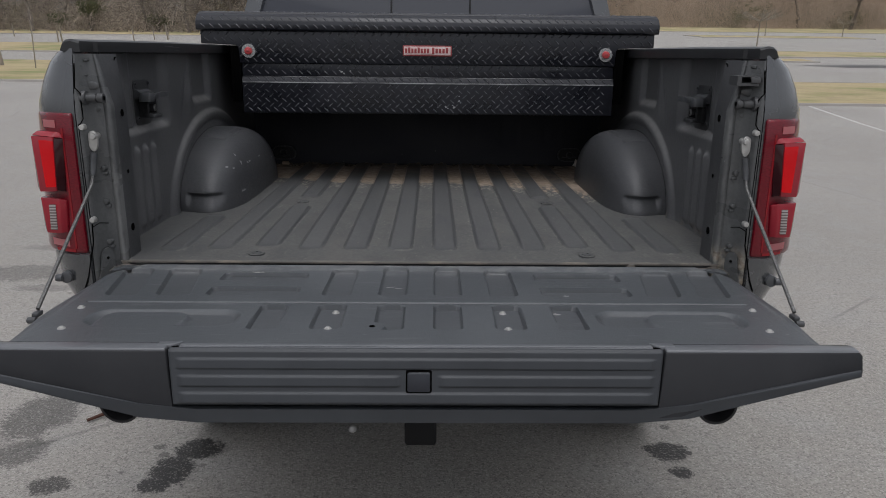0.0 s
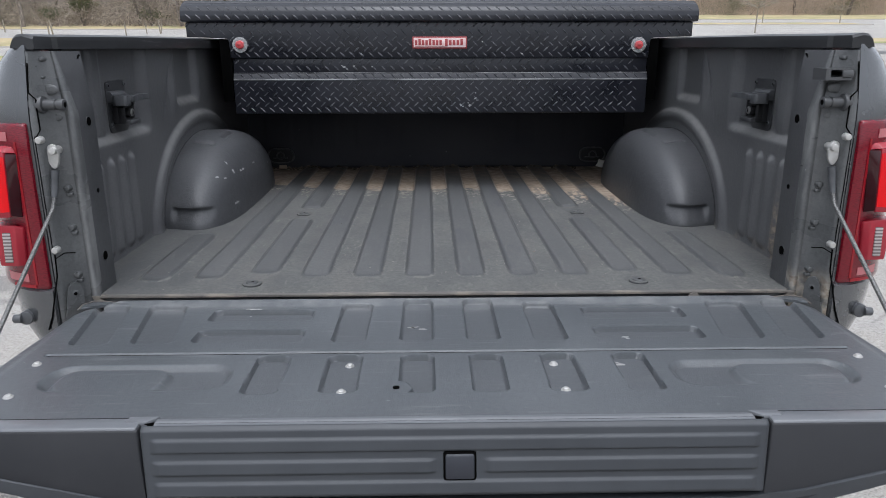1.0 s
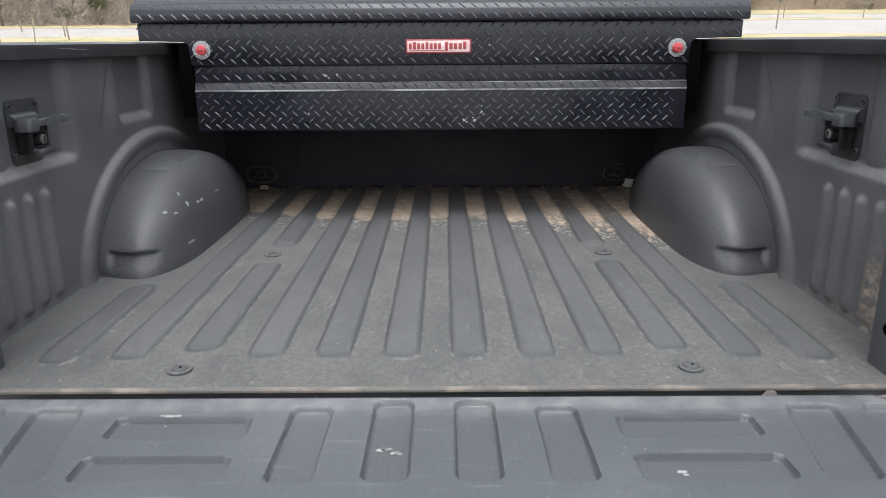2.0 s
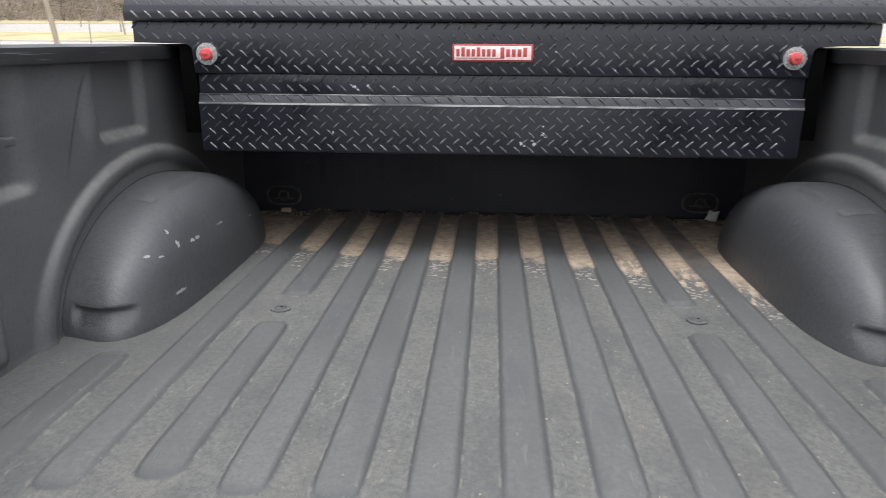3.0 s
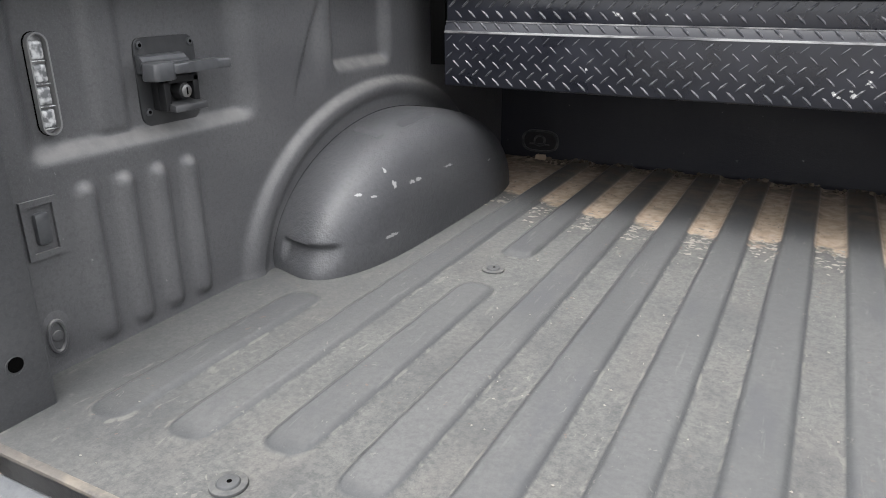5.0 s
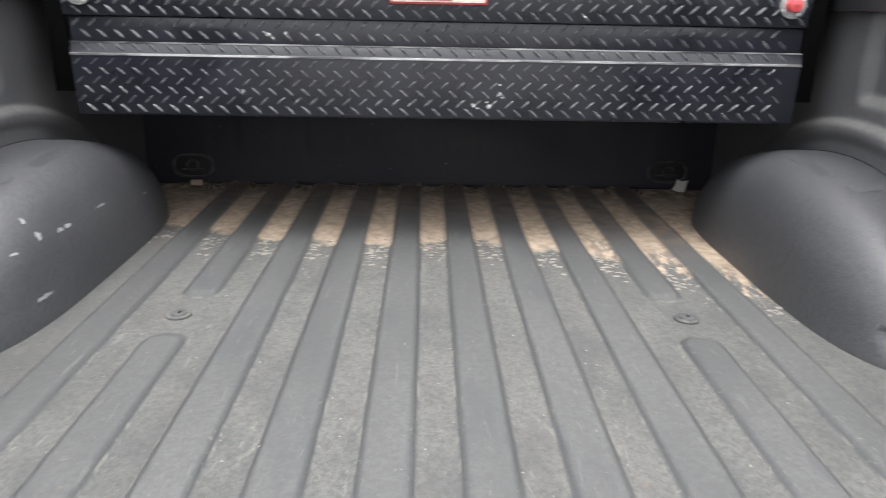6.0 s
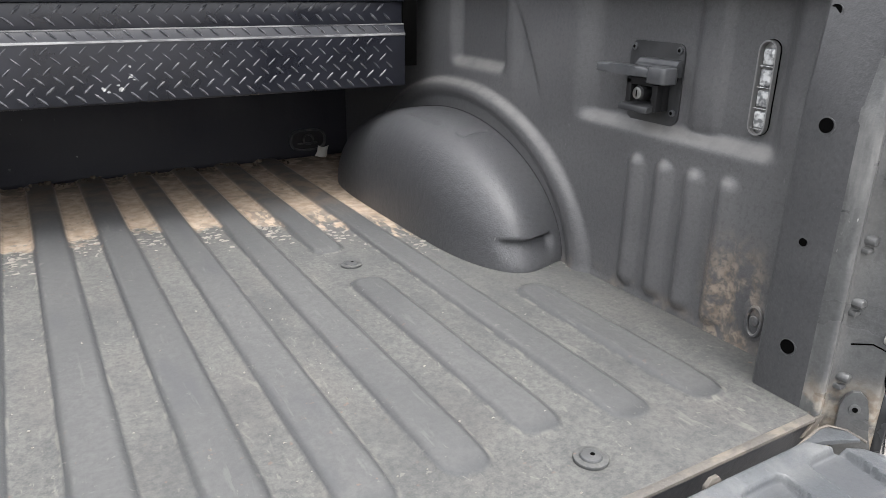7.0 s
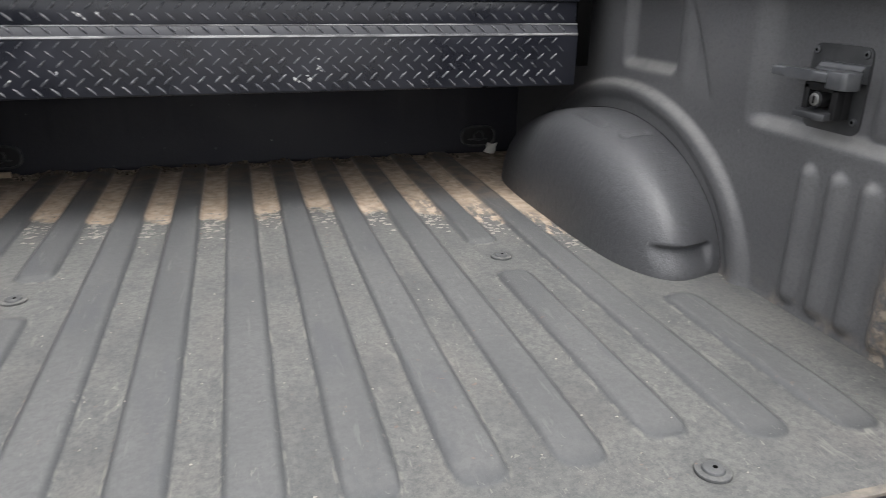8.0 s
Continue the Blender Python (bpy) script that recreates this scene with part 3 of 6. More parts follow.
def rod(a, b, r, r2=None, seg=16, bm=None, bev=0.0):
    bm = bm or bmesh.new()
    a, b = Vector(a), Vector(b)
    d = b - a
    m = Matrix.Translation((a + b) / 2) @ d.to_track_quat("Z", "Y").to_matrix().to_4x4()
    res = bmesh.ops.create_cone(bm, cap_ends=True, segments=seg, radius1=r, radius2=r if r2 is None else r2, depth=d.length, matrix=m)
    if bev:
        vs = set(res["verts"])
        rim = [e for e in bm.edges if e.verts[0] in vs and e.verts[1] in vs and any(len(f.verts) > 4 for f in e.link_faces)]
        bmesh.ops.bevel(bm, geom=rim, offset=bev, segments=2, affect="EDGES", profile=0.5)
    return bm


def tube(points, r, seg=8, bm=None, ends=True):
    """A bent tube; r a number or one radius for each point."""
    bm = bm or bmesh.new()
    pts = [Vector(p) for p in points]
    rs = r if isinstance(r, (list, tuple)) else [r] * len(pts)
    rings, up = [], None
    for i, p in enumerate(pts):
        d = (pts[min(i + 1, len(pts) - 1)] - pts[max(i - 1, 0)]).normalized()
        if up is None:
            up = d.orthogonal().normalized()
        up = (up - d * up.dot(d)).normalized()
        side = d.cross(up)
        rings.append([bm.verts.new(p + rs[i] * (math.cos(a) * up + math.sin(a) * side)) for a in (2 * math.pi * j / seg for j in range(seg))])
    for q, w in zip(rings, rings[1:]):
        for j in range(seg):
            bm.faces.new((q[j], q[(j + 1) % seg], w[(j + 1) % seg], w[j]))
    if ends:
        bm.faces.new(rings[0][::-1])
        bm.faces.new(rings[-1])
    return bm


def prism(poly, axis, a0, a1, bev=0.0, bm=None, seg=2):
    """A flat outline pushed along an axis. poly holds the two other coordinates, in x, y, z order."""
    bm = bm or bmesh.new()
    n = "xyz".index(axis)

    def at(p, a):
        c = list(p)
        c.insert(n, a)
        return c
    lo = [bm.verts.new(at(p, a0)) for p in poly]
    hi = [bm.verts.new(at(p, a1)) for p in poly]
    bm.faces.new(lo)
    bm.faces.new(hi[::-1])
    for i in range(len(poly)):
        j = (i + 1) % len(poly)
        bm.faces.new((lo[j], lo[i], hi[i], hi[j]))
    return bevelled(bm, lo + hi, bev, seg)


def ring_prism(outer, inner, axis, a0, a1, bm=None):
    """An outline with an opening through it."""
    bm = bm or bmesh.new()
    n = "xyz".index(axis)

    def row(poly, a):
        out = []
        for p in poly:
            c = list(p)
            c.insert(n, a)
            out.append(bm.verts.new(c))
        return out
    o0, o1, i0, i1 = row(outer, a0), row(outer, a1), row(inner, a0), row(inner, a1)
    for i in range(len(outer)):
        j = (i + 1) % len(outer)
        for q in ((o0[i], o0[j], i0[j], i0[i]), (o1[j], o1[i], i1[i], i1[j]), (o0[j], o0[i], o1[i], o1[j]), (i0[i], i0[j], i1[j], i1[i])):
            bm.faces.new(q)
    return bm


def stadium(cu, cv, half_u, half_v, seg=8):
    """An upright slot outline, round at both ends."""
    top = [(cu + half_u * math.cos(a), cv + half_v - half_u + half_u * math.sin(a)) for a in (math.pi * i / seg for i in range(seg + 1))]
    return top + [(2 * cu - u, 2 * cv - v) for u, v in top]


def smooth(v, a, b):
    t = np.clip((v - a) / (b - a), 0, 1)
    return t * t * (3 - 2 * t)


def slot(x, y, cx, cy, hx, hy, r):
    """Signed distance to a rounded rectangle."""
    qx, qy = np.abs(x - cx) - hx + r, np.abs(y - cy) - hy + r
    return np.hypot(np.maximum(qx, 0), np.maximum(qy, 0)) + np.minimum(np.maximum(qx, qy), 0) - r


# ---- ground and surroundings ----
def rise(y):
    """The lot is level where the truck stands and climbs gently towards the woods."""
    u = np.clip(np.asarray(y, float) - 6, 0, 8)
    return 0.06 * (u * u / 16 + np.maximum(np.asarray(y, float) - 14, 0)) * np.where(np.asarray(y) > 160, 0, 1) + np.where(np.asarray(y) > 160, 0.06 * 150, 0)


gy = np.concatenate([np.linspace(-300, -5, 12), np.linspace(-4, 5, 10), np.linspace(6, 30, 33), np.linspace(32, 160, 33), np.linspace(170, 900, 12)])
gx = np.concatenate([np.linspace(-900, -60, 8), np.linspace(-50, 50, 41), np.linspace(60, 900, 8)])
ground = sheet("ground", lambda u, v: (u, v, rise(v)), gx, gy, "asphalt", None)
tagged(ground, "worn pale grey asphalt parking lot with dark wet blots", "ground", kind="structure")


def verge(name, x0, x1, y0, y1, seed, label):
    """A raised grass island with a concrete kerb round it."""
    xs, ys = np.linspace(x0, x1, 30), np.linspace(y0, y1, 10)
    wob = lambda u, v: 0.015 * np.sin(u * 2.1 + seed) * np.sin(v * 1.7)
    patch = sheet(name, lambda u, v: (u, v, rise(v) + 0.055 + wob(u, v)), xs, ys, "grass", None)
    tagged(patch, label, "grass verge", kind="structure")
    k = 0.07
    o = [(x0 - k, y0 - k), (x1 + k, y0 - k), (x1 + k, y1 + k), (x0 - k, y1 + k)]
    i = [(x0, y0), (x1, y0), (x1, y1), (x0, y1)]
    bm = ring_prism(o, i, "z", -0.3, 0.065)
    bmesh.ops.subdivide_edges(bm, edges=[e for e in bm.edges if e.calc_length() > 3], cuts=6)
    for v in bm.verts:
        v.co.z += float(rise(v.co.y))
    part("kerb", bm, "kerb", patch)


verge("verge", 7.2, 60.0, 16.15, 21.8, 1, "dry yellow grass verge inside a concrete kerb")
verge("verge", -60.0, -7.5, 20.2, 28.3, 2, "patchy green and yellow grass verge inside a concrete kerb")
verge("verge", 14.0, 80.0, 36.0, 41.3, 3, "thin strip of dry grass between parking rows")
verge("verge", -80.0, -16.2, 34.6, 42.8, 4, "thin strip of dry grass between parking rows")
verge("verge", -120.0, 12.0, 57.0, 85.0, 5, "rough grass in front of the woods")
verge("verge", 18.0, 160.0, 84.0, 140.0, 6, "rough grass in front of the woods")
verge("verge", 13.5, 18.0, 32.4, 34.2, 8, "thin strip of dry grass between parking rows")
verge("verge", 24.6, 40.3, 65.5, 71.0, 7, "small grass island with young trees in the lot")

# parking line and puddle
bm = bmesh.new()
for i in range(12):
    t0, t1 = i / 12, (i + 1) / 12
    q = []
    for t, w in ((t0, -0.042), (t0, 0.042), (t1, 0.042), (t1, -0.042)):
        px, py = 9.31 - 0.59 * t, 16.0 - 4.63 * t
        q.append(bm.verts.new((px + w, py, float(rise(py)) + 0.006)))
    bm.faces.new(q)
tagged(part("parking_line", bm, "line", None), "worn white painted parking line on asphalt", "parking line", kind="structure")
bm = bmesh.new()
bm.faces.new([bm.verts.new((18.9 + 2.3 * math.cos(a) * (1 + 0.2 * math.sin(3 * a)), 30.2 + 0.9 * math.sin(a), float(rise(30.2 + 0.9 * math.sin(a))) + 0.012)) for a in (2 * math.pi * i / 40 for i in range(40))])
tagged(part("puddle", bm, "water", None), "dark shallow puddle on the asphalt", "puddle", kind="structure")


def grow(bm, rng, p, d, length, r, level, twigs):
    """One limb and what it bears."""
    pts, rs, n = [p.copy()], [r], 5
    for i in range(n):
        d = (d + Vector(rng.normal(0, 0.13, 3)) + Vector((0, 0, 0.05))).normalized()
        p = p + d * (length / n)
        pts.append(p.copy())
        rs.append(r * (1 - 0.75 * (i + 1) / n))
    tube(pts, rs, 6 if level == 0 else 4, bm, ends=False)
    for i in range(1, n + 1):
        for _ in range(2 if level < 2 else 1):
            if level == 0 and i < 2:
                continue
            a = Vector(rng.normal(0, 1, 3)).cross(d).normalized()
            nd = (d * 0.55 + a * 0.8).normalized()
            if level < 2:
                grow(bm, rng, pts[i], nd, length * rng.uniform(0.38, 0.6), rs[i] * 0.62 + 0.004, level + 1, twigs)
            for _ in range(5):
                b = Vector(rng.normal(0, 1, 3)).normalized()
                twigs.append((pts[i], pts[i] + (nd * 0.5 + b * 0.7) * length * 0.45, 0.006 + 0.004 * length))


def bare_tree(seed, height, r):
    """A leafless tree: trunk and limbs, and its crown of fine twigs."""
    rng = np.random.default_rng(seed)
    ob = thing("bare_tree", "leafless grey-brown tree at the wood's edge", "tree", "trees at the wood's edge")
    bm, twigs = bmesh.new(), []
    grow(bm, rng, Vector((0, 0, -0.2)), Vector((rng.normal(0, 0.08), rng.normal(0, 0.08), 1)).normalized(), height * 0.72, r, 0, twigs)
    part("trunk", bm, "bark", ob)
    verts, faces = [], []
    for a, b, w in twigs:
        s = (b - a).cross(Vector((0.3, 1, 0.2))).normalized() * w
        faces.append((len(verts), len(verts) + 1, len(verts) + 2))
        verts += [a - s, a + s, b]
    me = bpy.data.meshes.new("crown")
    me.from_pydata([tuple(v) for v in verts], [], faces)
    finish("crown", me, "twig", ob)
    return ob


rng = np.random.default_rng(11)
kinds = [bare_tree(s, h, r) for s, h, r in ((21, 11, 0.20), (22, 13, 0.24), (23, 9, 0.15), (24, 7, 0.11))]
spots = [(-34, 62, 0), (-44, 66, 1), (-25, 64, 2), (-14, 63, 0)]
for ob, (x, y, _) in zip(kinds, spots):
    ob.matrix_basis = pose(x, y, float(rise(y)) + 0.1)
for i in range(46):
    left = i % 2 == 0
    x = rng.uniform(-62, -3) if left else rng.uniform(16, 105)
    y = rng.uniform(61, 76) if left else rng.uniform(104, 122)
    s = rng.uniform(0.75, 1.25)
    ob = copy_thing(kinds[i % 4], pose(x, y, float(rise(y)) + 0.1, 0, 0, rng.uniform(0, 360)))
    ob.scale = (s, s, s)
for i in range(36):
    x, y, s = rng.uniform(-60, 0), rng.uniform(62, 72), rng.uniform(0.38, 0.6)
    ob = copy_thing(kinds[i % 4], pose(x, y, float(rise(y)) + 0.1, 0, 0, rng.uniform(0, 360)))
    ob.scale = (s, s, s)


def brush(count, x0, x1, y0, y1, hmin, hmax, width, seed):
    """A thicket of leafless stems, too many to count."""
    r = np.random.default_rng(seed)
    x, y = r.uniform(x0, x1, count), r.uniform(y0, y1, count)
    h = r.uniform(hmin, hmax, count) * (0.65 + 0.5 * np.sin(x * 0.31 + seed) ** 2)
    base = rise(y) + r.uniform(0, 0.55, count) * h * 0.8
    a, lean, w = r.uniform(0, 6.28, count), r.normal(0, 0.45, count), width * r.uniform(0.5, 1.4, count)
    ln = h * r.uniform(0.25, 0.6, count)
    tip = np.stack([x + lean * ln, y + 0.3 * lean * ln, base + ln], -1)
    p = np.stack([x, y, base], -1)
    off = np.stack([w * np.cos(lean), 0 * w, -w * np.sin(lean)], -1)
    verts = np.stack([p - off, p + off, tip], 1).reshape(-1, 3)
    me = bpy.data.meshes.new("thicket")
    me.from_pydata(verts.tolist(), [], np.arange(3 * count).reshape(-1, 3).tolist())
    tagged(finish("thicket", me, "brush"), "dense leafless brown brush along the lot's edge", "brush", kind="stuff")


def tangle(count, x0, x1, y0, y1, top, lmin, lmax, width, seed, mat, label):
    """Interlaced leafless twigs and dead growth, too many to count; denser in drifts and near the ground."""
    r = np.random.default_rng(seed)
    x, y = r.uniform(x0, x1, count), r.uniform(y0, y1, count)
    drift = 0.5 + 0.5 * np.sin(x * 0.83 + seed) * np.sin(x * 0.37 + y * 0.6 + 2 * seed)
    h = top * r.uniform(0, 1, count) ** 1.35 * (0.45 + 0.75 * drift)
    d = r.normal(0, 1, (count, 3)) * np.array([1.0, 0.5, 0.9]) + np.array([0, 0, 0.5])
    d /= np.linalg.norm(d, axis=1)[:, None]
    ln = r.uniform(lmin, lmax, count) * r.uniform(0.4, 1.0, count)
    w = width * r.uniform(0.35, 1.5, count)
    p = np.stack([x, y, rise(y) + h], -1)
    off = np.stack([w * d[:, 2], 0 * w, -w * d[:, 0]], -1)
    verts = np.stack([p - off, p + off, p + d * ln[:, None]], 1).reshape(-1, 3)
    me = bpy.data.meshes.new("thicket")
    me.from_pydata(verts.tolist(), [], np.arange(3 * count).reshape(-1, 3).tolist())
    tagged(finish("thicket", me, mat), label, "brush", kind="stuff")


def shrub(x, y, z, rx, rz, count, seed):
    """An evergreen bush: bare stems and a ragged crown of small leaves in clumps."""
    r = np.random.default_rng(seed)
    g = float(rise(y))
    ob = thing("shrub", "olive evergreen shrub among the bare trees", "shrub", "shrubs in the wood", (x, y, g))
    bm = bmesh.new()
    for i in range(5):
        a = 6.28 * i / 5
        tube([(0, 0, -0.1), (0.3 * rx * math.cos(a), 0.2 * rx * math.sin(a), 0.5 * z), (0.7 * rx * math.cos(a), 0.5 * rx * math.sin(a), z)], [0.05, 0.035, 0.012], 5, bm)
    part("stem", bm, "bark", ob)
    c = r.normal(0, 0.45, (60, 3)) * np.array([rx, rx * 0.7, rz]) + np.array([0, 0, z])
    p = c[r.integers(0, 60, count)] + r.normal(0, 0.16, (count, 3))
    d = r.normal(0, 1, (count, 3))
    d /= np.linalg.norm(d, axis=1)[:, None]
    e = np.cross(d, r.normal(0, 1, (count, 3)))
    e /= np.linalg.norm(e, axis=1)[:, None]
    verts = np.stack([p - 0.03 * e, p + 0.03 * e, p + 0.11 * d], 1).reshape(-1, 3)
    verts[:, 2] = np.maximum(verts[:, 2], 0.05)
    me = bpy.data.meshes.new("crown")
    me.from_pydata(verts.tolist(), [], np.arange(3 * count).reshape(-1, 3).tolist())
    finish("crown", me, "evergreen", ob)


tangle(42000, -62, -4, 61.5, 68, 5.2, 0.35, 1.5, 0.016, 15, "tangle", "dense dark tangle of leafless undergrowth at the wood's edge")
tangle(30000, -70, -2, 69, 76, 8.0, 0.6, 2.4, 0.024, 16, "tangle", "bare twigs and limbs of the wood behind")
tangle(150000, 12, 118, 104, 116, 7.5, 0.25, 0.9, 0.018, 17, "haze_twig", "brown leafless brush along the far edge of the lot")
tangle(90000, 12, 124, 116, 126, 13.0, 0.4, 1.5, 0.030, 18, "haze_twig", "bare brown wood beyond the lot")
for a in ((-29.4, 63.0, 2.3, 1.3, 1.0, 5000, 41), (-32.5, 63.6, 1.1, 1.0, 0.6, 2600, 42), (-24.0, 64.0, 1.0, 1.1, 0.5, 2600, 43), (47.0, 107.0, 2.2, 2.4, 1.6, 4000, 44), (62.0, 108.0, 1.8, 2.0, 1.2, 3000, 45)):
    shrub(*a)
brush(14000, -75, 6, 64, 72, 0.6, 2.4, 0.018, 5)
brush(9000, -80, 10, 74, 86, 1.0, 4.5, 0.025, 6)
brush(16000, 14, 120, 108, 122, 2.0, 7.0, 0.022, 7)
brush(30000, 10, 130, 124, 140, 5.0, 13.0, 0.06, 8)


def sapling(x, y, h, seed, label):
    r = np.random.default_rng(seed)
    ob = thing("sapling", label, "young tree", "young trees in the lot", (x, y, float(rise(y)) + 0.08))
    bm, tw = bmesh.new(), []
    top = Vector((0.05, 0, h * 0.62))
    tube([(0, 0, -0.1), (0.02, 0, h * 0.3), top], [0.05, 0.042, 0.035], 7, bm)
    for i in range(9):
        a = 6.28 * i / 9 + r.uniform(-0.3, 0.3)
        d = Vector((math.cos(a), math.sin(a), r.uniform(0.05, 0.40))).normalized()
        p1 = top + d * h * r.uniform(0.25, 0.42)
        p2 = p1 + (d + Vector((0, 0, 0.10))).normalized() * h * 0.26
        tube([top - Vector((0, 0, 0.15)), p1, p2], [0.034, 0.022, 0.010], 4, bm)
        for _ in range(10):
            q = top.lerp(p2, r.uniform(0.3, 1))
            tube([q, q + Vector(r.normal(0, 1, 3)).normalized() * h * 0.14], [0.012, 0.005], 3, bm, ends=False)
    part("trunk", bm, "stake", ob)


sapling(22.3, 49.0, 2.75, 31, "leafless young tree standing in the lot")
sapling(32.2, 70.0, 2.6, 32, "leafless young tree standing in the lot")
sapling(39.2, 69.0, 2.0, 33, "leafless young tree standing in the lot")


def stake(x, y, h, lean, r, label="leaning grey wooden stake in the verge"):
    z = float(rise(y))
    bm = tube([(x, y, z - 0.1), (x + lean * 0.5, y, z + h * 0.5), (x + lean, y, z + h)], [r, r * 0.95, r * 0.8], 8)
    tagged(part("wooden_stake", bm, "stake", None), label, "stake", "stakes in the verge")


for a in ((-15.75, 25.4, 2.3, -0.35, 0.10), (-13.95, 24.3, 1.55, 0.03, 0.022), (-20.5, 39.7, 1.15, -0.15, 0.05), (-22.5, 43.2, 0.9, -0.05, 0.045), (-19.5, 47.0, 0.9, -0.06, 0.045),
          (-18.0, 49.0, 1.0, -0.12, 0.05), (-18.9, 49.0, 0.9, -0.1, 0.035), (-18.3, 50.0, 0.8, 0.06, 0.03), (-30.0, 52.0, 0.9, -0.1, 0.045)):
    stake(*a)

# small litter on the asphalt
bm = tube([(-1.38, 0.88, 0.012), (-1.33, 0.93, 0.016), (-1.27, 0.985, 0.012)], [0.007, 0.008, 0.006], 6)
tagged(part("twig", bm, "rust", None), "short reddish-brown twig lying on the asphalt", "twig")
bm = bmesh.new()
bmesh.ops.create_icosphere(bm, subdivisions=2, radius=0.016, matrix=pose(-0.29, 0.82, 0.009))
for v in bm.verts:
    v.co += 0.004 * Vector((noise.noise(v.co * 60), noise.noise(v.co * 70 + Vector((3, 0, 0))), 0))
tagged(part("pebble", bm, "stone", None), "small pale pebble on the asphalt", "pebble")

# ---- the pickup truck ----
FLOOR = 0.95
truck = thing("pickup_truck", "dark grey pickup truck with its tailgate lowered", "pickup truck")


def bed_floor_height(x, y):
    z = np.full(np.broadcast(x, y).shape, FLOOR)
    ribs = []
    for s in (-1, 1):
        ribs += [(s * 0.0617, 0.105, 1.8), (s * 0.185, 0.105, 1.8), (s * 0.309, 0.108, 1.8), (s * 0.432, 0.132, 0.706), (s * 0.432, 0.852, 1.8), (s * 0.556, 0.100, 1.8), (s * 0.680, 0.086, 0.53)]
    for c, y0, y1 in ribs:
        sd = slot(x, y, c, (y0 + y1) / 2, 0.039, (y1 - y0) / 2, 0.034)
        ends = 0.35 + 0.65 * smooth(y, y0, y0 + 0.09) if y0 < 0.2 else 1.0
        z = np.maximum(z, FLOOR + 0.0080 * ends * (1 - smooth(sd, -0.0168, 0.0012)))
    for bx, by in ((-0.444, 0.0775), (0.444, 0.0775), (-0.444, 0.783), (0.444, 0.783)):
        d = np.hypot(x - bx, y - by)
        z = z - 0.003 * (1 - smooth(d, 0.020, 0.032))
    return z


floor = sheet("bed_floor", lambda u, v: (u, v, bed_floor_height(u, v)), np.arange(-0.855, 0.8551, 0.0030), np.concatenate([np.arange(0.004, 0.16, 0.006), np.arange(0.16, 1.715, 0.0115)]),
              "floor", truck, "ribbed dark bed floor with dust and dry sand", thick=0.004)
for bx, by in ((-0.444, 0.0775), (0.444, 0.0775), (-0.444, 0.783), (0.444, 0.783)):
    bm = rod((bx, by, FLOOR - 0.004), (bx, by, FLOOR + 0.0015), 0.0215, seg=28, bev=0.0015)
    b = part("floor_bolt", bm, "floor", truck, "round dished bolt in the bed floor")
    bm = rod((bx, by, FLOOR), (bx, by, FLOOR + 0.0042), 0.0145, 0.0125, seg=24, bev=0.001)
    part("bolt_head", bm, "floor", b)
    part("socket", rod((bx + 0.002, by, FLOOR + 0.003), (bx + 0.002, by, FLOOR + 0.0046), 0.003, seg=8), "hole", b)

# rear sill of the bed, a folded lip, and the dark channel below it
bm = prism([(0.006, 0.9512), (-0.002, 0.9514), (-0.0045, 0.9500), (-0.0050, 0.9462), (-0.0030, 0.9445), (0.006, 0.9445)], "x", -0.752, 0.752)
part("rear_sill", bm, "sill", truck, "worn tan folded sill edge of the bed", sharp=50)
bm = prism([(0.003, 0.9443), (0.005, 0.905), (-0.010, 0.892), (-0.03, 0.888), (-0.03, 0.880), (0.012, 0.880), (0.012, 0.9443)], "x", -0.752, 0.752)
part("sill_face", bm, "post", truck, "dark face of the sill below its edge", sharp=50)
for s in (-1, 1):
    bm = prism([(s * 0.752, 0.9512), (s * 0.771, 0.9512), (s * 0.766, 0.943), (s * 0.735, 0.922), (s * 0.728, 0.928), (s * 0.752, 0.944)], "y", -0.0055, -0.002, 0.001)
    part("sill_tab", bm, "sill", truck, "bent tab at the end of the sill")
bm = box(-0.80, 0.80, -0.06, 0.0, 0.84, 0.868, 0.004)
part("sill_channel", bm, "black", truck)


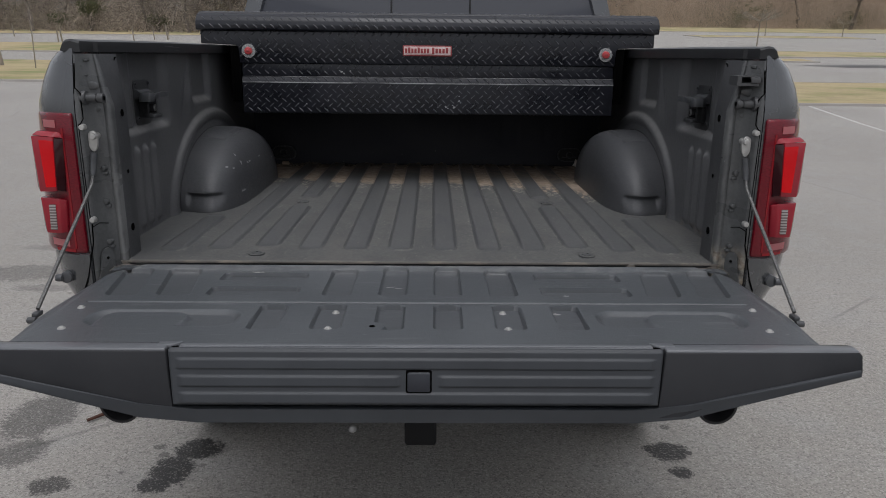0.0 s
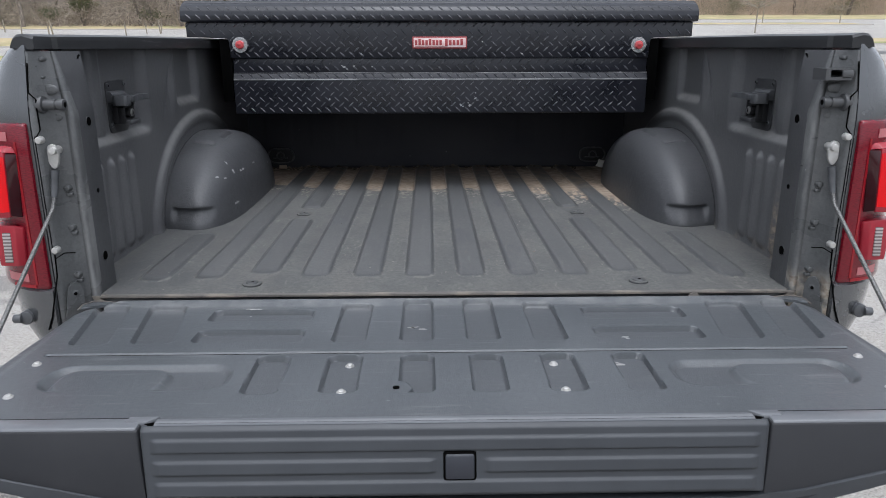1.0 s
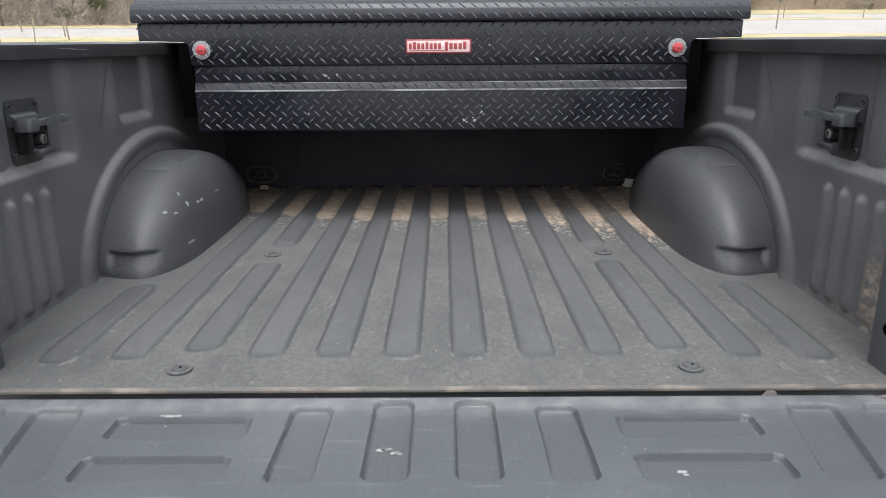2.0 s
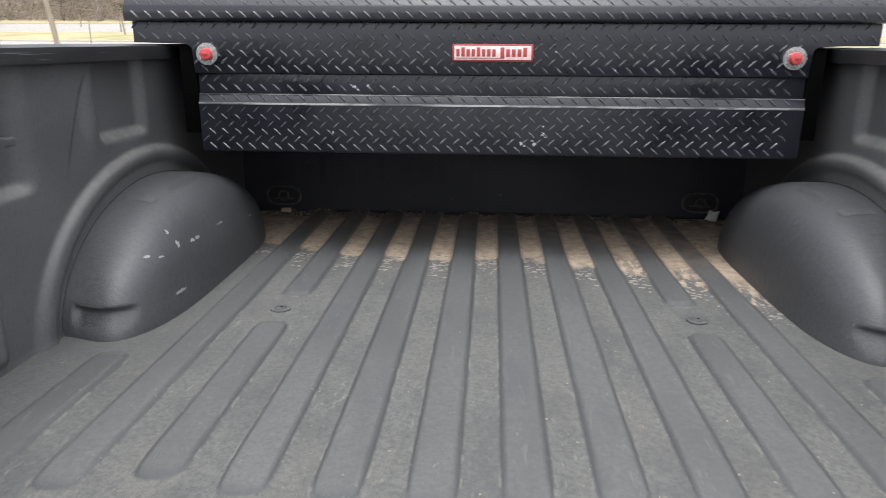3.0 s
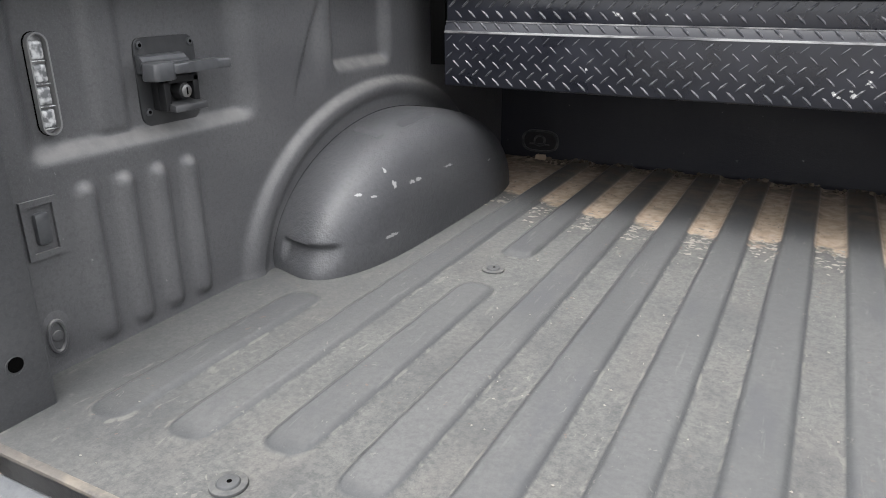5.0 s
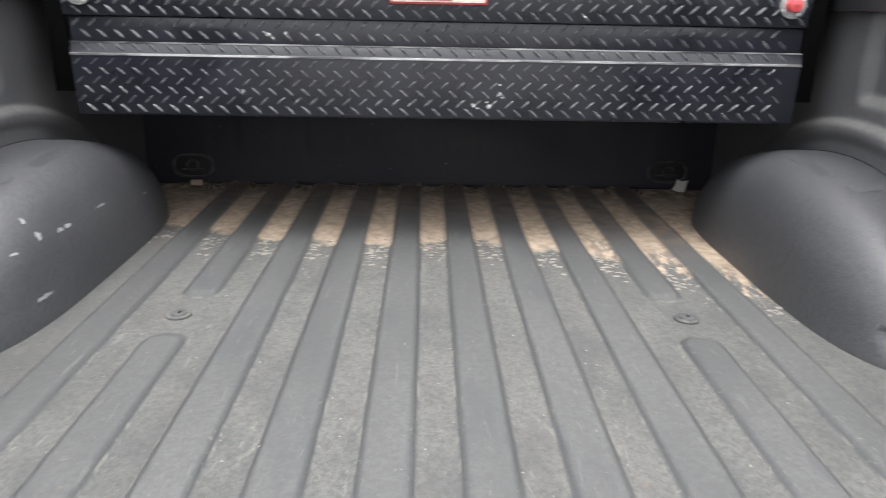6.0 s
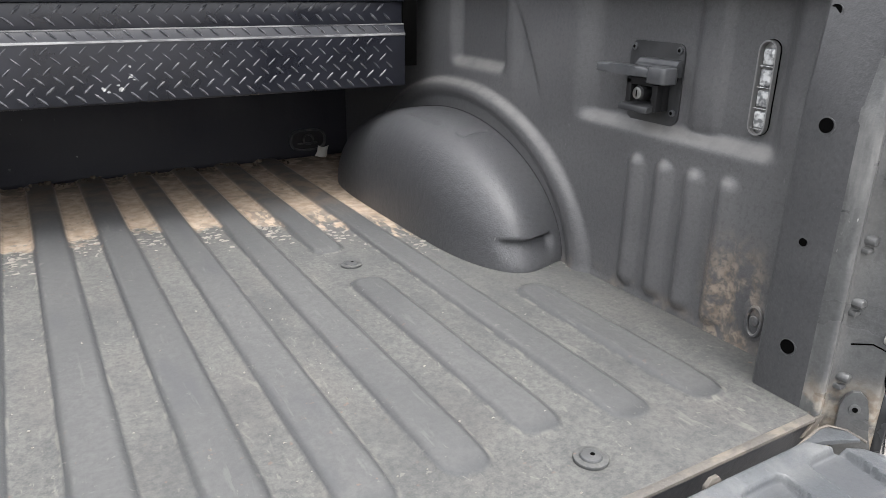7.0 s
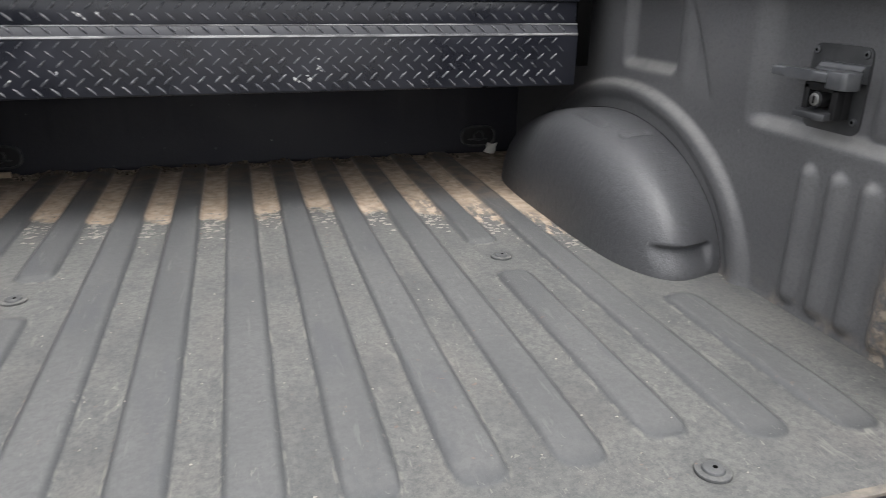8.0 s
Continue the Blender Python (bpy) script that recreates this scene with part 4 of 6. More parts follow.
def wall_x(y, z, s):
    """How far out the inner bedside lies; ledges, ribs and the arch are pressed into it."""
    x = np.full(np.broadcast(y, z).shape, 0.832)
    # upper recess that carries the cleat, with a sloping ledge below it
    a = smooth(z, 1.233, 1.262) * smooth(y, 0.160, 0.195) * (1 - smooth(y, 0.555, 0.61))
    a = a * (1 - 0.35 * (1 - smooth(np.abs(y - 0.315), 0.018, 0.032)) * smooth(z, 1.25, 1.27))
    x = x + 0.0205 * a
    # front recess
    b = smooth(z, 1.287, 1.317) * smooth(y, 0.825, 0.862) * (1 - smooth(y, 1.03, 1.06))
    x = x + 0.022 * b
    # slanted facet behind the arch
    edge = 0.685 + (z - 1.24) * 0.55
    c = smooth(y, edge, edge + 0.012) * (1 - smooth(y, 0.775, 0.815)) * smooth(z, 1.235, 1.37)
    x = x + 0.014 * c
    # upright ribs
    for k, yc in enumerate((0.238, 0.303, 0.365, 0.427)):
        sd = slot(y, z, yc, 1.083, 0.0155, 0.118, 0.0155)
        x = x - 0.0125 * (1 - smooth(sd, -0.015, 0.007))
    # raised arch round the wheelhouse
    e = np.sqrt(((y - 1.01) / 0.488) ** 2 + ((np.maximum(z, 0.9) - 0.93) / 0.331) ** 2)
    x = x - 0.016 * (1 - smooth(e, 0.955, 1.02))
    x = x + 0.010 * (1 - smooth(e, 0.87, 0.93))
    # rolled foot at the floor
    x = x - 0.003 * (1 - smooth(z, FLOOR, FLOOR + 0.008))
    return s * x


def wheelhouse_rim(c, sn, d):
    """Outline of the wheelhouse where it stands d (0 to 1) off the wall."""
    k = (np.abs(c) ** 1.95 + np.abs(sn) ** 1.95) ** (-1 / 1.95)
    grow_out = smooth(d, 0.1, 0.75)
    half = np.where(c > 0, 0.415 + 0.042 * grow_out, 0.459)
    return -half * k * c, (0.246 + 0.004 * grow_out) * k * sn


def wheelhouse_point(u, v, s):
    """An arch pushed in from the wall: u runs along the arch, v from the wall round to the inner face."""
    cv, sv = np.cos(v), np.sin(v)
    k = (np.abs(cv) ** 4.0 + np.abs(sv) ** 4.0) ** (-1 / 4.0)
    rho, d = k * cv, k * sv
    oy, oz = wheelhouse_rim(np.cos(u), np.sin(u), d)
    x, y, z = 0.853 - 0.217 * d, 1.013 + oy * rho, FLOOR - 0.003 + oz * rho
    # pressed pocket low at the rear, a shallow raised panel on the crown
    across = smooth(x, 0.672, 0.700) * (1 - smooth(x, 0.786, 0.808)) * (y < 0.75)
    y = y + 0.0145 * across * (1 - smooth(z, 1.002, 1.014)) * smooth(z, 0.948, 1.000)
    top = smooth(z, 1.12, 1.15)
    z = z - 0.0085 * top * (1 - smooth(y - 0.846 - 0.15 * (x - 0.76), 0.0, 0.024)) * smooth(y - 0.846 - 0.15 * (x - 0.76), -0.006, 0.0) * smooth(x, 0.724, 0.736) * (1 - smooth(x, 0.790, 0.805))
    z = z - 0.0095 * top * (1 - smooth(np.abs(x - 0.722), 0.002, 0.012)) * smooth(y, 0.905, 0.93) * (1 - smooth(y, 1.02, 1.06))
    return s * x, y, z


for s, wall_mat in ((-1, "liner"), (1, "liner_muddy")):
    side = sheet("bedside_inner", lambda u, v: (wall_x(u, v, s), u, v), np.arange(0.09, 1.7101, 0.0072), np.arange(0.942, 1.4701, 0.0062), wall_mat, truck,
                 "dark pressed-steel inner bedside panel", thick=0.003, flip=s < 0)
    sheet("wheelhouse", lambda u, v: wheelhouse_point(u, v, s), np.linspace(-0.006, math.pi + 0.006, 150), np.linspace(0.0, math.pi / 2 - 0.01, 90), "wheelhouse_scuffed" if s < 0 else "wheelhouse", truck,
          "rounded satin dark grey wheelhouse with pale scuffs" if s < 0 else "rounded satin dark grey wheelhouse", thick=0.002, flip=s < 0)
    oy, oz = wheelhouse_rim(np.cos(np.linspace(0.03, 2.9, 60)), np.sin(np.linspace(0.03, 2.9, 60)), 0.12)
    part("seam", tube([(s * 0.8245, 1.013 + a * 1.004, FLOOR - 0.003 + b * 1.004) for a, b in zip(oy, oz)], 0.0018, 6), "hole", truck)
    part("seam", tube([(s * 0.8285, 0.10, FLOOR + 0.0005), (s * 0.8285, 0.35, FLOOR + 0.0005), (s * 0.8285, 0.60, FLOOR + 0.0005)], 0.0017, 6), "hole", truck)
    # rear post: inner face, kinked outward near the top
    bm, rings = bmesh.new(), []
    for z, back, front in ((0.905, 0.757, 0.757), (1.325, 0.757, 0.757), (1.345, 0.7595, 0.758), (1.462, 0.788, 0.771)):
        rings.append([bm.verts.new((s * x, y, z)) for x, y in ((back, 0.0225), (front, 0.093), (front + 0.003, 0.0975), (0.884, 0.0975), (0.884, 0.0225))])
    for q, w in zip(rings, rings[1:]):
        for j in range(5):
            bm.faces.new((q[j], q[(j + 1) % 5], w[(j + 1) % 5], w[j]))
    bm.faces.new(rings[0])
    bm.faces.new(rings[-1][::-1])
    post = part("rear_post", bm, "post", truck, "dark bed corner post with round holes")
    for hx, hz, hr, hy in ((0.757, 1.318, 0.0105, 0.061), (0.757, 1.170, 0.0062, 0.061), (0.757, 1.025, 0.0115, 0.054), (0.7710, 1.447, 0.0085, 0.0855)):
        part("hole", rod((s * (hx + 0.004), hy + 0.001, hz + 0.0012), (s * (hx - 0.0010), hy + 0.001, hz + 0.0012), hr * 0.86, seg=22), "hole", post)
        rim = [(s * (hx - 0.0002), hy + hr * 1.03 * math.cos(a), hz + hr * 1.03 * math.sin(a)) for a in (2 * math.pi * i / 28 for i in range(29))]
        part("hole_rim", tube(rim, hr * 0.06, 8, ends=False), "post", post, "pressed rim")
    # jamb: the rear flange, and the face that slopes back to the outer corner
    jamb_line = [(0.757, 0.022), (0.757, 0.004), (0.759, -0.001), (0.763, -0.003), (0.768, -0.002), (0.774, 0.002), (0.784, -0.001), (0.796, -0.013), (0.804, -0.028), (0.809, -0.039), (0.813, -0.045), (0.820, -0.046), (0.820, 0.050), (0.761, 0.050)]
    bm, rings = bmesh.new(), []
    for z, kink, rake in ((0.80, 0.0, 0.0), (1.10, 0.0, 0.0), (1.33, 0.0, 0.0), (1.345, 0.002, 0.002), (1.462, 0.031, 0.020)):
        rings.append([bm.verts.new((s * (x + kink * (0.820 - x) / 0.063), y + rake * (y < 0.03), z)) for x, y in jamb_line])
    for q, w in zip(rings, rings[1:]):
        for j in range(len(jamb_line)):
            bm.faces.new((q[j], q[(j + 1) % len(jamb_line)], w[(j + 1) % len(jamb_line)], w[j]))
    bm.faces.new(rings[0])
    bm.faces.new(rings[-1][::-1])
    jamb = part("tailgate_jamb", bm, "jamb_muddy" if s > 0 else "jamb", truck, "grey painted jamb with plugs and bolts", sharp=50)
    for pz, pr, px, py in ((1.447, 0.0055, 0.806, -0.004), (1.412 if s < 0 else 1.385, 0.0028, 0.804, -0.011), (1.189, 0.0085, 0.787, -0.012), (1.106, 0.0085, 0.789, -0.013), (1.002, 0.0085, 0.791, -0.015)):
        part("plug", rod((s * px, py + 0.020, pz), (s * px, py, pz), pr, pr * 0.75, 16, bev=0.002), "jamb", jamb)
        if pr > 0.008:
            part("plug_shadow_step", box(s * (px - 0.009), s * (px + 0.007), py + 0.004, py + 0.022, pz - 0.017, pz - 0.009, 0.003), "jamb", jamb)
    for pz, px in ((1.293, 0.808), (1.067, 0.809)):
        part("bolt", rod((s * px, -0.038, pz), (s * px, -0.053, pz), 0.0080, 0.0065, 10, bev=0.001), "zinc", jamb, "bright zinc bolt")
    for line in ([(0.8170, -0.0450, 1.30), (0.8165, -0.0462, 1.18), (0.8155, -0.0462, 1.072)], [(0.8130, -0.0455, 1.056), (0.8145, -0.0465, 1.01), (0.822, -0.056, 0.965), (0.831, -0.0585, 0.925), (0.843, -0.0580, 0.895)],
                 [(0.8130, -0.0455, 1.048), (0.803, -0.0265, 1.055), (0.790, -0.0070, 1.050)], [(0.8155, -0.034, 1.44), (0.8160, -0.045, 1.385), (0.808, -0.0375, 1.372), (0.808, -0.0375, 1.312), (0.8145, -0.0455, 1.298)]):
        part("panel_seam", tube([(s * x, y, z) for x, y, z in line], 0.0011 if len(line) == 3 else 0.0016, 6), "hole", jamb)
    # striker pin
    bm = rod((s * 0.828, -0.022, 1.360), (s * 0.800, -0.022, 1.360), 0.0175, seg=24, bev=0.002)
    rod((s * 0.826, -0.022, 1.360), (s * 0.777, -0.022, 1.360), 0.0105, seg=18, bm=bm)
    rod((s * 0.777, -0.022, 1.360), (s * 0.773, -0.022, 1.360), 0.0085, seg=18, bm=bm)
    rod((s * 0.773, -0.022, 1.360), (s * 0.760, -0.022, 1.360), 0.0115, seg=18, bm=bm, bev=0.001)
    part("striker_pin", bm, "hardware", truck, "dark steel tailgate striker pin")
    part("pin_socket", rod((s * 0.762, -0.022, 1.360), (s * 0.7595, -0.022, 1.360), 0.0055, seg=10), "hole", truck)
    for zr, hr in ((1.388, 0.011), (1.333, 0.008)):
        bm = bmesh.new()
        bmesh.ops.create_uvsphere(bm, u_segments=18, v_segments=10, radius=1.0, matrix=pose(s * 0.797, -0.004, zr) @ Matrix.Diagonal((0.020, 0.0026, hr, 1)))
        part("pressed_boss", bm, "jamb", jamb)
    if s > 0:
        bm = ring_prism([(0.750, 1.404), (0.803, 1.404), (0.803, 1.427), (0.750, 1.427)], [(0.760, 1.410), (0.782, 1.410), (0.782, 1.424), (0.760, 1.424)], "y", -0.040, 0.01)
        box(0.782, 0.806, -0.044, 0.01, 1.409, 1.424, 0.004, bm)
        part("latch_bracket", bm, "hardware", truck, "black bracket at the top of the jamb")
    # support cable with its hooked end
    bm = prism([(s * (0.795 + 0.0118 * math.cos(a)), 1.266 + (0.017 if math.sin(a) > 0 else 0.033) * math.sin(a)) for a in (2 * math.pi * i / 24 for i in range(24))], "y", -0.030, -0.023, 0.001)
    cable = part("support_cable", tube([(s * 0.800, -0.028, 1.198), (s * 0.800, -0.05, 1.155), (s * 0.799, -0.20, 1.052), (s * 0.795, -0.358, 0.948)], 0.0042, 8), "cable", truck, "braided steel tailgate support cable")
    part("cable_hook", bm, "zinc", cable, "bright zinc cable eye")
    part("cable_bolt", rod((s * 0.791, -0.010, 1.270), (s * 0.791, -0.040, 1.270), 0.0085, 0.007, 12, bev=0.001), "zinc", cable)
    part("ferrule", tube([(s * 0.7965, -0.027, 1.230), (s * 0.800, -0.032, 1.194), (s * 0.800, -0.038, 1.176)], [0.0085, 0.0075, 0.006], 12), "cleat", cable)
    bm = box(s * 0.786, s * 0.800, -0.378, -0.352, 0.934, 0.945, 0.004)
    rod((s * 0.787, -0.384, 0.932), (s * 0.803, -0.384, 0.932), 0.007, seg=14, bm=bm)
    part("cable_anchor", bm, "hardware", cable)

    # rail cap
    us = np.linspace(0, 1, 30)
    prof = [(0.0, 1.4665), (0.0, 1.487), (0.004, 1.492), (0.012, 1.4955), (0.45, 1.5005), (0.72, 1.4990), (0.88, 1.4935), (1.0, 1.4810), (1.0, 1.468), (0.9, 1.468), (0.1, 1.4655)]
    bm, rings = bmesh.new(), []
    for y in (-0.018, -0.012, 0.02, 0.052, 0.060, 0.4, 0.75, 1.10, 1.72):
        inner = 0.806 if y < 0.055 else 0.798
        outer = 0.852 if y < 0 else 0.866
        drop = (0.010 if y < -0.015 else 0.005) * float(1 - smooth(np.array(y), 0.05, 0.6))
        rings.append([bm.verts.new((s * (inner + (outer - inner) * a), y, z - (drop if z > 1.48 else 0))) for a, z in prof])
    for q, w in zip(rings, rings[1:]):
        for j in range(len(prof)):
            bm.faces.new((q[j], q[(j + 1) % len(prof)], w[(j + 1) % len(prof)], w[j]))
    bm.faces.new(rings[0])
    bm.faces.new(rings[-1][::-1])
    part("rail_cap", bm, "rail", truck, "black plastic bed rail cap with light scratches", sharp=30)

    # outer bedside: curved section, rounded rear corner
    prof = [(0.868, 1.474), (0.896, 1.465), (0.921, 1.442), (0.944, 1.400), (0.962, 1.345), (0.968, 1.28), (0.970, 1.15), (0.973, 1.02), (0.972, 0.986), (0.968, 0.979), (0.967, 0.955), (0.957, 0.90), (0.932, 0.866), (0.908, 0.845), (0.895, 0.79)]
    bm, rings = bmesh.new(), []
    for X, z in prof:
        y0 = -0.045 + 0.024 * max(0.0, (z - 1.335) / 0.13) - (0.012 if z < 0.98 else 0.0)
        plan = [(0.890, 1.76), (0.890, 0.122), (0.8220, 0.12), (0.8220, y0 + 0.004)]
        plan += [(0.8235 + (X - 0.8235) * math.sin(a), 0.10 - (0.10 - y0) * math.cos(a)) for a in (math.pi / 2 * i / 14 for i in range(15))]
        plan += [(max(X, 0.893) + f, y) for y, f in ((0.125, 0.0), (0.5, 0.012), (1.0, 0.03), (1.5, 0.012), (1.76, 0.0))]
        rings.append([bm.verts.new((s * x, y, z)) for x, y in plan])
    for q, w in zip(rings, rings[1:]):
        for j in range(len(q)):
            bm.faces.new((q[j], q[(j + 1) % len(q)], w[(j + 1) % len(q)], w[j]))
    bm.faces.new(rings[0])
    bm.faces.new(rings[-1][::-1])
    part("bedside_outer", bm, "paint", truck, "metallic dark grey outer bedside", sharp=40)
    bm = rod((s * 0.892, -0.052, 0.919), (s * 0.892, -0.020, 0.919), 0.015, seg=20, bev=0.002)
    rod((s * 0.898, -0.053, 0.919), (s * 0.914, -0.053, 0.919), 0.0095, seg=12, bm=bm, bev=0.001)
    part("fender_fastener", bm, "cleat", truck, "dull metal fastener below the tail light")

    # tail light: a curved housing with two proud lenses
    def light_x(z):
        return 0.963 + 0.020 * min(1.0, max(0.0, (1.325 - z) / 0.30))

    def light_y(x, z, off=0.0):
        q = min(1.0, max(0.0, (x - 0.829) / (light_x(z) - 0.829)))
        return 0.10 - 0.1535 * math.sqrt(1 - q * q) - off

    bm, rings = bmesh.new(), []
    for z, inset in ((1.3262, 0.009), (1.3255, 0.005), (1.323, 0.002), (1.318, 0.0), (1.24, 0.0), (1.15, 0.0), (1.07, 0.0), (0.995, 0.0), (0.986, 0.001), (0.982, 0.004), (0.981, 0.009)):
        i0, X = 0.829 + 0.4 * inset, light_x(z) - inset
        plan = [(i0, 0.06), (i0, -0.047 + inset), (i0 + 0.0015, -0.0515 + inset)]
        plan += [(i0 + (X - i0) * math.sin(a), 0.10 - (0.1535 - inset) * math.cos(a)) for a in (math.pi / 2 * (i + 0.5) / 16 for i in range(16))]
        plan += [(X, 0.11), (0.90, 0.11)]
        rings.append([bm.verts.new((s * x, y, z)) for x, y in plan])
    for q, w in zip(rings, rings[1:]):
        for j in range(len(q)):
            bm.faces.new((q[j], q[(j + 1) % len(q)], w[(j + 1) % len(q)], w[j]))
    bm.faces.new(rings[0])
    bm.faces.new(rings[-1][::-1])
    light = part("tail_light", bm, "lamp_red", truck, "glossy red tail light with dark smoked band", sharp=50)

    def on_light(name, x0, x1, z0, z1, mat, off, label=""):
        """A thin strip that follows the housing's curve."""
        bm, rows = bmesh.new(), []
        for i in range(7):
            x = x0 + (x1 - x0) * i / 6
            rows.append([bm.verts.new((s * x, light_y(x, z, o), z)) for z, o in ((z0, off), (z1, off), (z1, -0.004), (z0, -0.004))])
        for q, w in zip(rows, rows[1:]):
            for j in range(4):
                bm.faces.new((q[j], q[(j + 1) % 4], w[(j + 1) % 4], w[j]))
        bm.faces.new(rows[0])
        bm.faces.new(rows[-1][::-1])
        part(name, bm, mat, light, label, sharp=30)

    def wedge(a, b, back):
        """A lens block between a lower and an upper edge line, closed at the back."""
        bm = bmesh.new()
        lo, hi = [bm.verts.new((s * x, y, z)) for x, y, z in a], [bm.verts.new((s * x, y, z)) for x, y, z in b]
        lo += [bm.verts.new((s * x, back, z)) for x, y, z in (a[-1], a[0])]
        hi += [bm.verts.new((s * x, back, z)) for x, y, z in (b[-1], b[0])]
        bm.faces.new(lo)
        bm.faces.new(hi[::-1])
        for i in range(len(lo)):
            j = (i + 1) % len(lo)
            bm.faces.new((lo[j], lo[i], hi[i], hi[j]))
        return bevelled(bm, lo + hi, 0.0025, 2)

    part("upper_lens", wedge([(0.8765, -0.0690, 1.141), (0.9175, -0.0650, 1.139), (0.9285, -0.0540, 1.150)], [(0.8695, -0.0690, 1.271), (0.9225, -0.0650, 1.275), (0.9285, -0.0540, 1.270)], 0.05), "lens_crimson", light, "red protruding lens")
    part("bright_panel", wedge([(0.8765, -0.0700, 1.152), (0.9030, -0.0675, 1.150)], [(0.8705, -0.0700, 1.263), (0.9060, -0.0675, 1.265)], -0.05), "lens_red", light, "bright red panel of the lens")
    part("smoked_band", wedge([(0.8625, -0.0485, 1.136), (0.8760, -0.0685, 1.144)], [(0.8535, -0.0505, 1.266), (0.8690, -0.0685, 1.269)], -0.02), "lens_dark", light, "smoked dark lens")
    part("lens_roof", wedge([(0.8545, -0.0500, 1.2665), (0.8705, -0.0680, 1.2715), (0.9225, -0.0640, 1.2755)], [(0.8565, -0.0460, 1.278), (0.8725, -0.0500, 1.283), (0.9185, -0.0440, 1.284)], 0.02), "lens_crimson", light)
    part("lower_lens", wedge([(0.8705, -0.0520, 1.036), (0.8825, -0.0610, 1.036), (0.9185, -0.0580, 1.036), (0.9295, -0.0440, 1.050)], [(0.8645, -0.0540, 1.116), (0.8765, -0.0620, 1.123), (0.9225, -0.0590, 1.125), (0.9275, -0.0480, 1.124)], 0.04), "lens_crimson", light)
    part("reverse_lens", prism([(s * x, z) for x, z in ((0.8875, 1.108), (0.9035, 1.108), (0.9065, 1.045), (0.8905, 1.045))], "y", -0.0628, -0.03, 0.001), "lens_clear", light, "clear ribbed reversing lens")
    on_light("top_reflector", 0.872, 0.912, 1.291, 1.309, "lens_pink", 0.0015, "pale reflector strip")
    on_light("bottom_reflector", 0.872, 0.926, 0.999, 1.016, "lens_pink", 0.0015, "pale reflector strip")
    on_light("light_guide", 0.853, 0.858, 0.994, 1.290, "lamp_guide", 0.0012)
    on_light("light_guide", 0.858, 0.915, 0.986, 0.993, "lamp_guide", 0.0012)

    # cargo cleat: plate, a framed lock housing with its ledge, and a looped hook
    yc, zc = 0.426, 1.323

    def bx(x0, x1, *rest, bm=None):
        return box(s * x0, s * x1, *rest, bm=bm)
    outline = [(yc + 0.059 * math.copysign(abs(math.cos(a)) ** 0.22, math.cos(a)), zc + 0.065 * math.copysign(abs(math.sin(a)) ** 0.22, math.sin(a)) - (0.004 * (1 - min(1.0, abs(math.cos(a)) * 1.5)) if math.sin(a) < 0 else 0.0)) for a in (2 * math.pi * (i + 0.5) / 48 for i in range(48))]
    cleat = part("cargo_cleat", prism(outline, "x", s * 0.8550, s * 0.8465, 0.0015), "cleat_plate", truck, "dark cargo cleat plate with a grey looped hook")
    for dy, dz in ((-0.049, 0.054), (0.049, 0.054), (-0.047, -0.045), (0.045, -0.045)):
        part("screw", rod((s * 0.848, yc + dy, zc + dz), (s * 0.8430, yc + dy, zc + dz), 0.0058, seg=14, bev=0.001), "cleat", cleat)
        part("screw_socket", rod((s * 0.8445, yc + dy, zc + dz), (s * 0.8425, yc + dy, zc + dz), 0.0028, seg=6), "hole", cleat)
    # housing: a frame round the lock well
    bm = bx(0.832, 0.847, yc - 0.036, yc + 0.034, zc - 0.044, zc + 0.006, 0.002)
    for a in ((yc - 0.036, yc - 0.024, zc - 0.044, zc + 0.006), (yc + 0.022, yc + 0.034, zc - 0.044, zc + 0.006), (yc - 0.036, yc + 0.034, zc - 0.004, zc + 0.008)):
        bx(0.818, 0.834, *a, 0.002, bm=bm)
    part("lock_housing", bm, "black", cleat)
    bm = prism([(s * 0.834, zc - 0.044), (s * 0.834, zc - 0.029), (s * 0.806, zc - 0.036), (s * 0.804, zc - 0.046)], "y", yc - 0.030, yc + 0.036, 0.0015)
    part("housing_ledge", bm, "cleat_plate", cleat)
    bm = rod((s * 0.834, yc - 0.001, zc - 0.016), (s * 0.812, yc - 0.001, zc - 0.016), 0.0125, seg=20, bev=0.0015)
    part("lock_collar", bm, "black", cleat)
    part("lock_barrel", rod((s * 0.815, yc - 0.001, zc - 0.016), (s * 0.8085, yc - 0.001, zc - 0.016), 0.0098, seg=20, bev=0.001), "steel", cleat, "bright lock barrel")
    part("keyway", bx(0.8092, 0.8080, yc - 0.0022, yc + 0.0008, zc - 0.0215, zc - 0.0105, 0.0003), "hole", cleat)
    # hook: shelf against the plate, knuckle, arm and flared tip
    bm = prism([(s * 0.847, zc + 0.012), (s * 0.847, zc + 0.040), (s * 0.836, zc + 0.038), (s * 0.833, zc + 0.031), (s * 0.826, zc + 0.029), (s * 0.826, zc + 0.014)], "y", yc - 0.058, yc + 0.028, 0.0015)
    part("hook_shelf", bm, "cleat", cleat)
    bm = prism([(s * x, y) for x, y in ((0.800, yc - 0.066), (0.822, yc - 0.069), (0.834, yc - 0.060), (0.834, yc - 0.024), (0.822, yc - 0.020), (0.802, yc - 0.024), (0.797, yc - 0.032), (0.796, yc - 0.060))], "z", zc + 0.004, zc + 0.030, 0.0025)
    part("hook_knuckle", bm, "cleat", cleat)
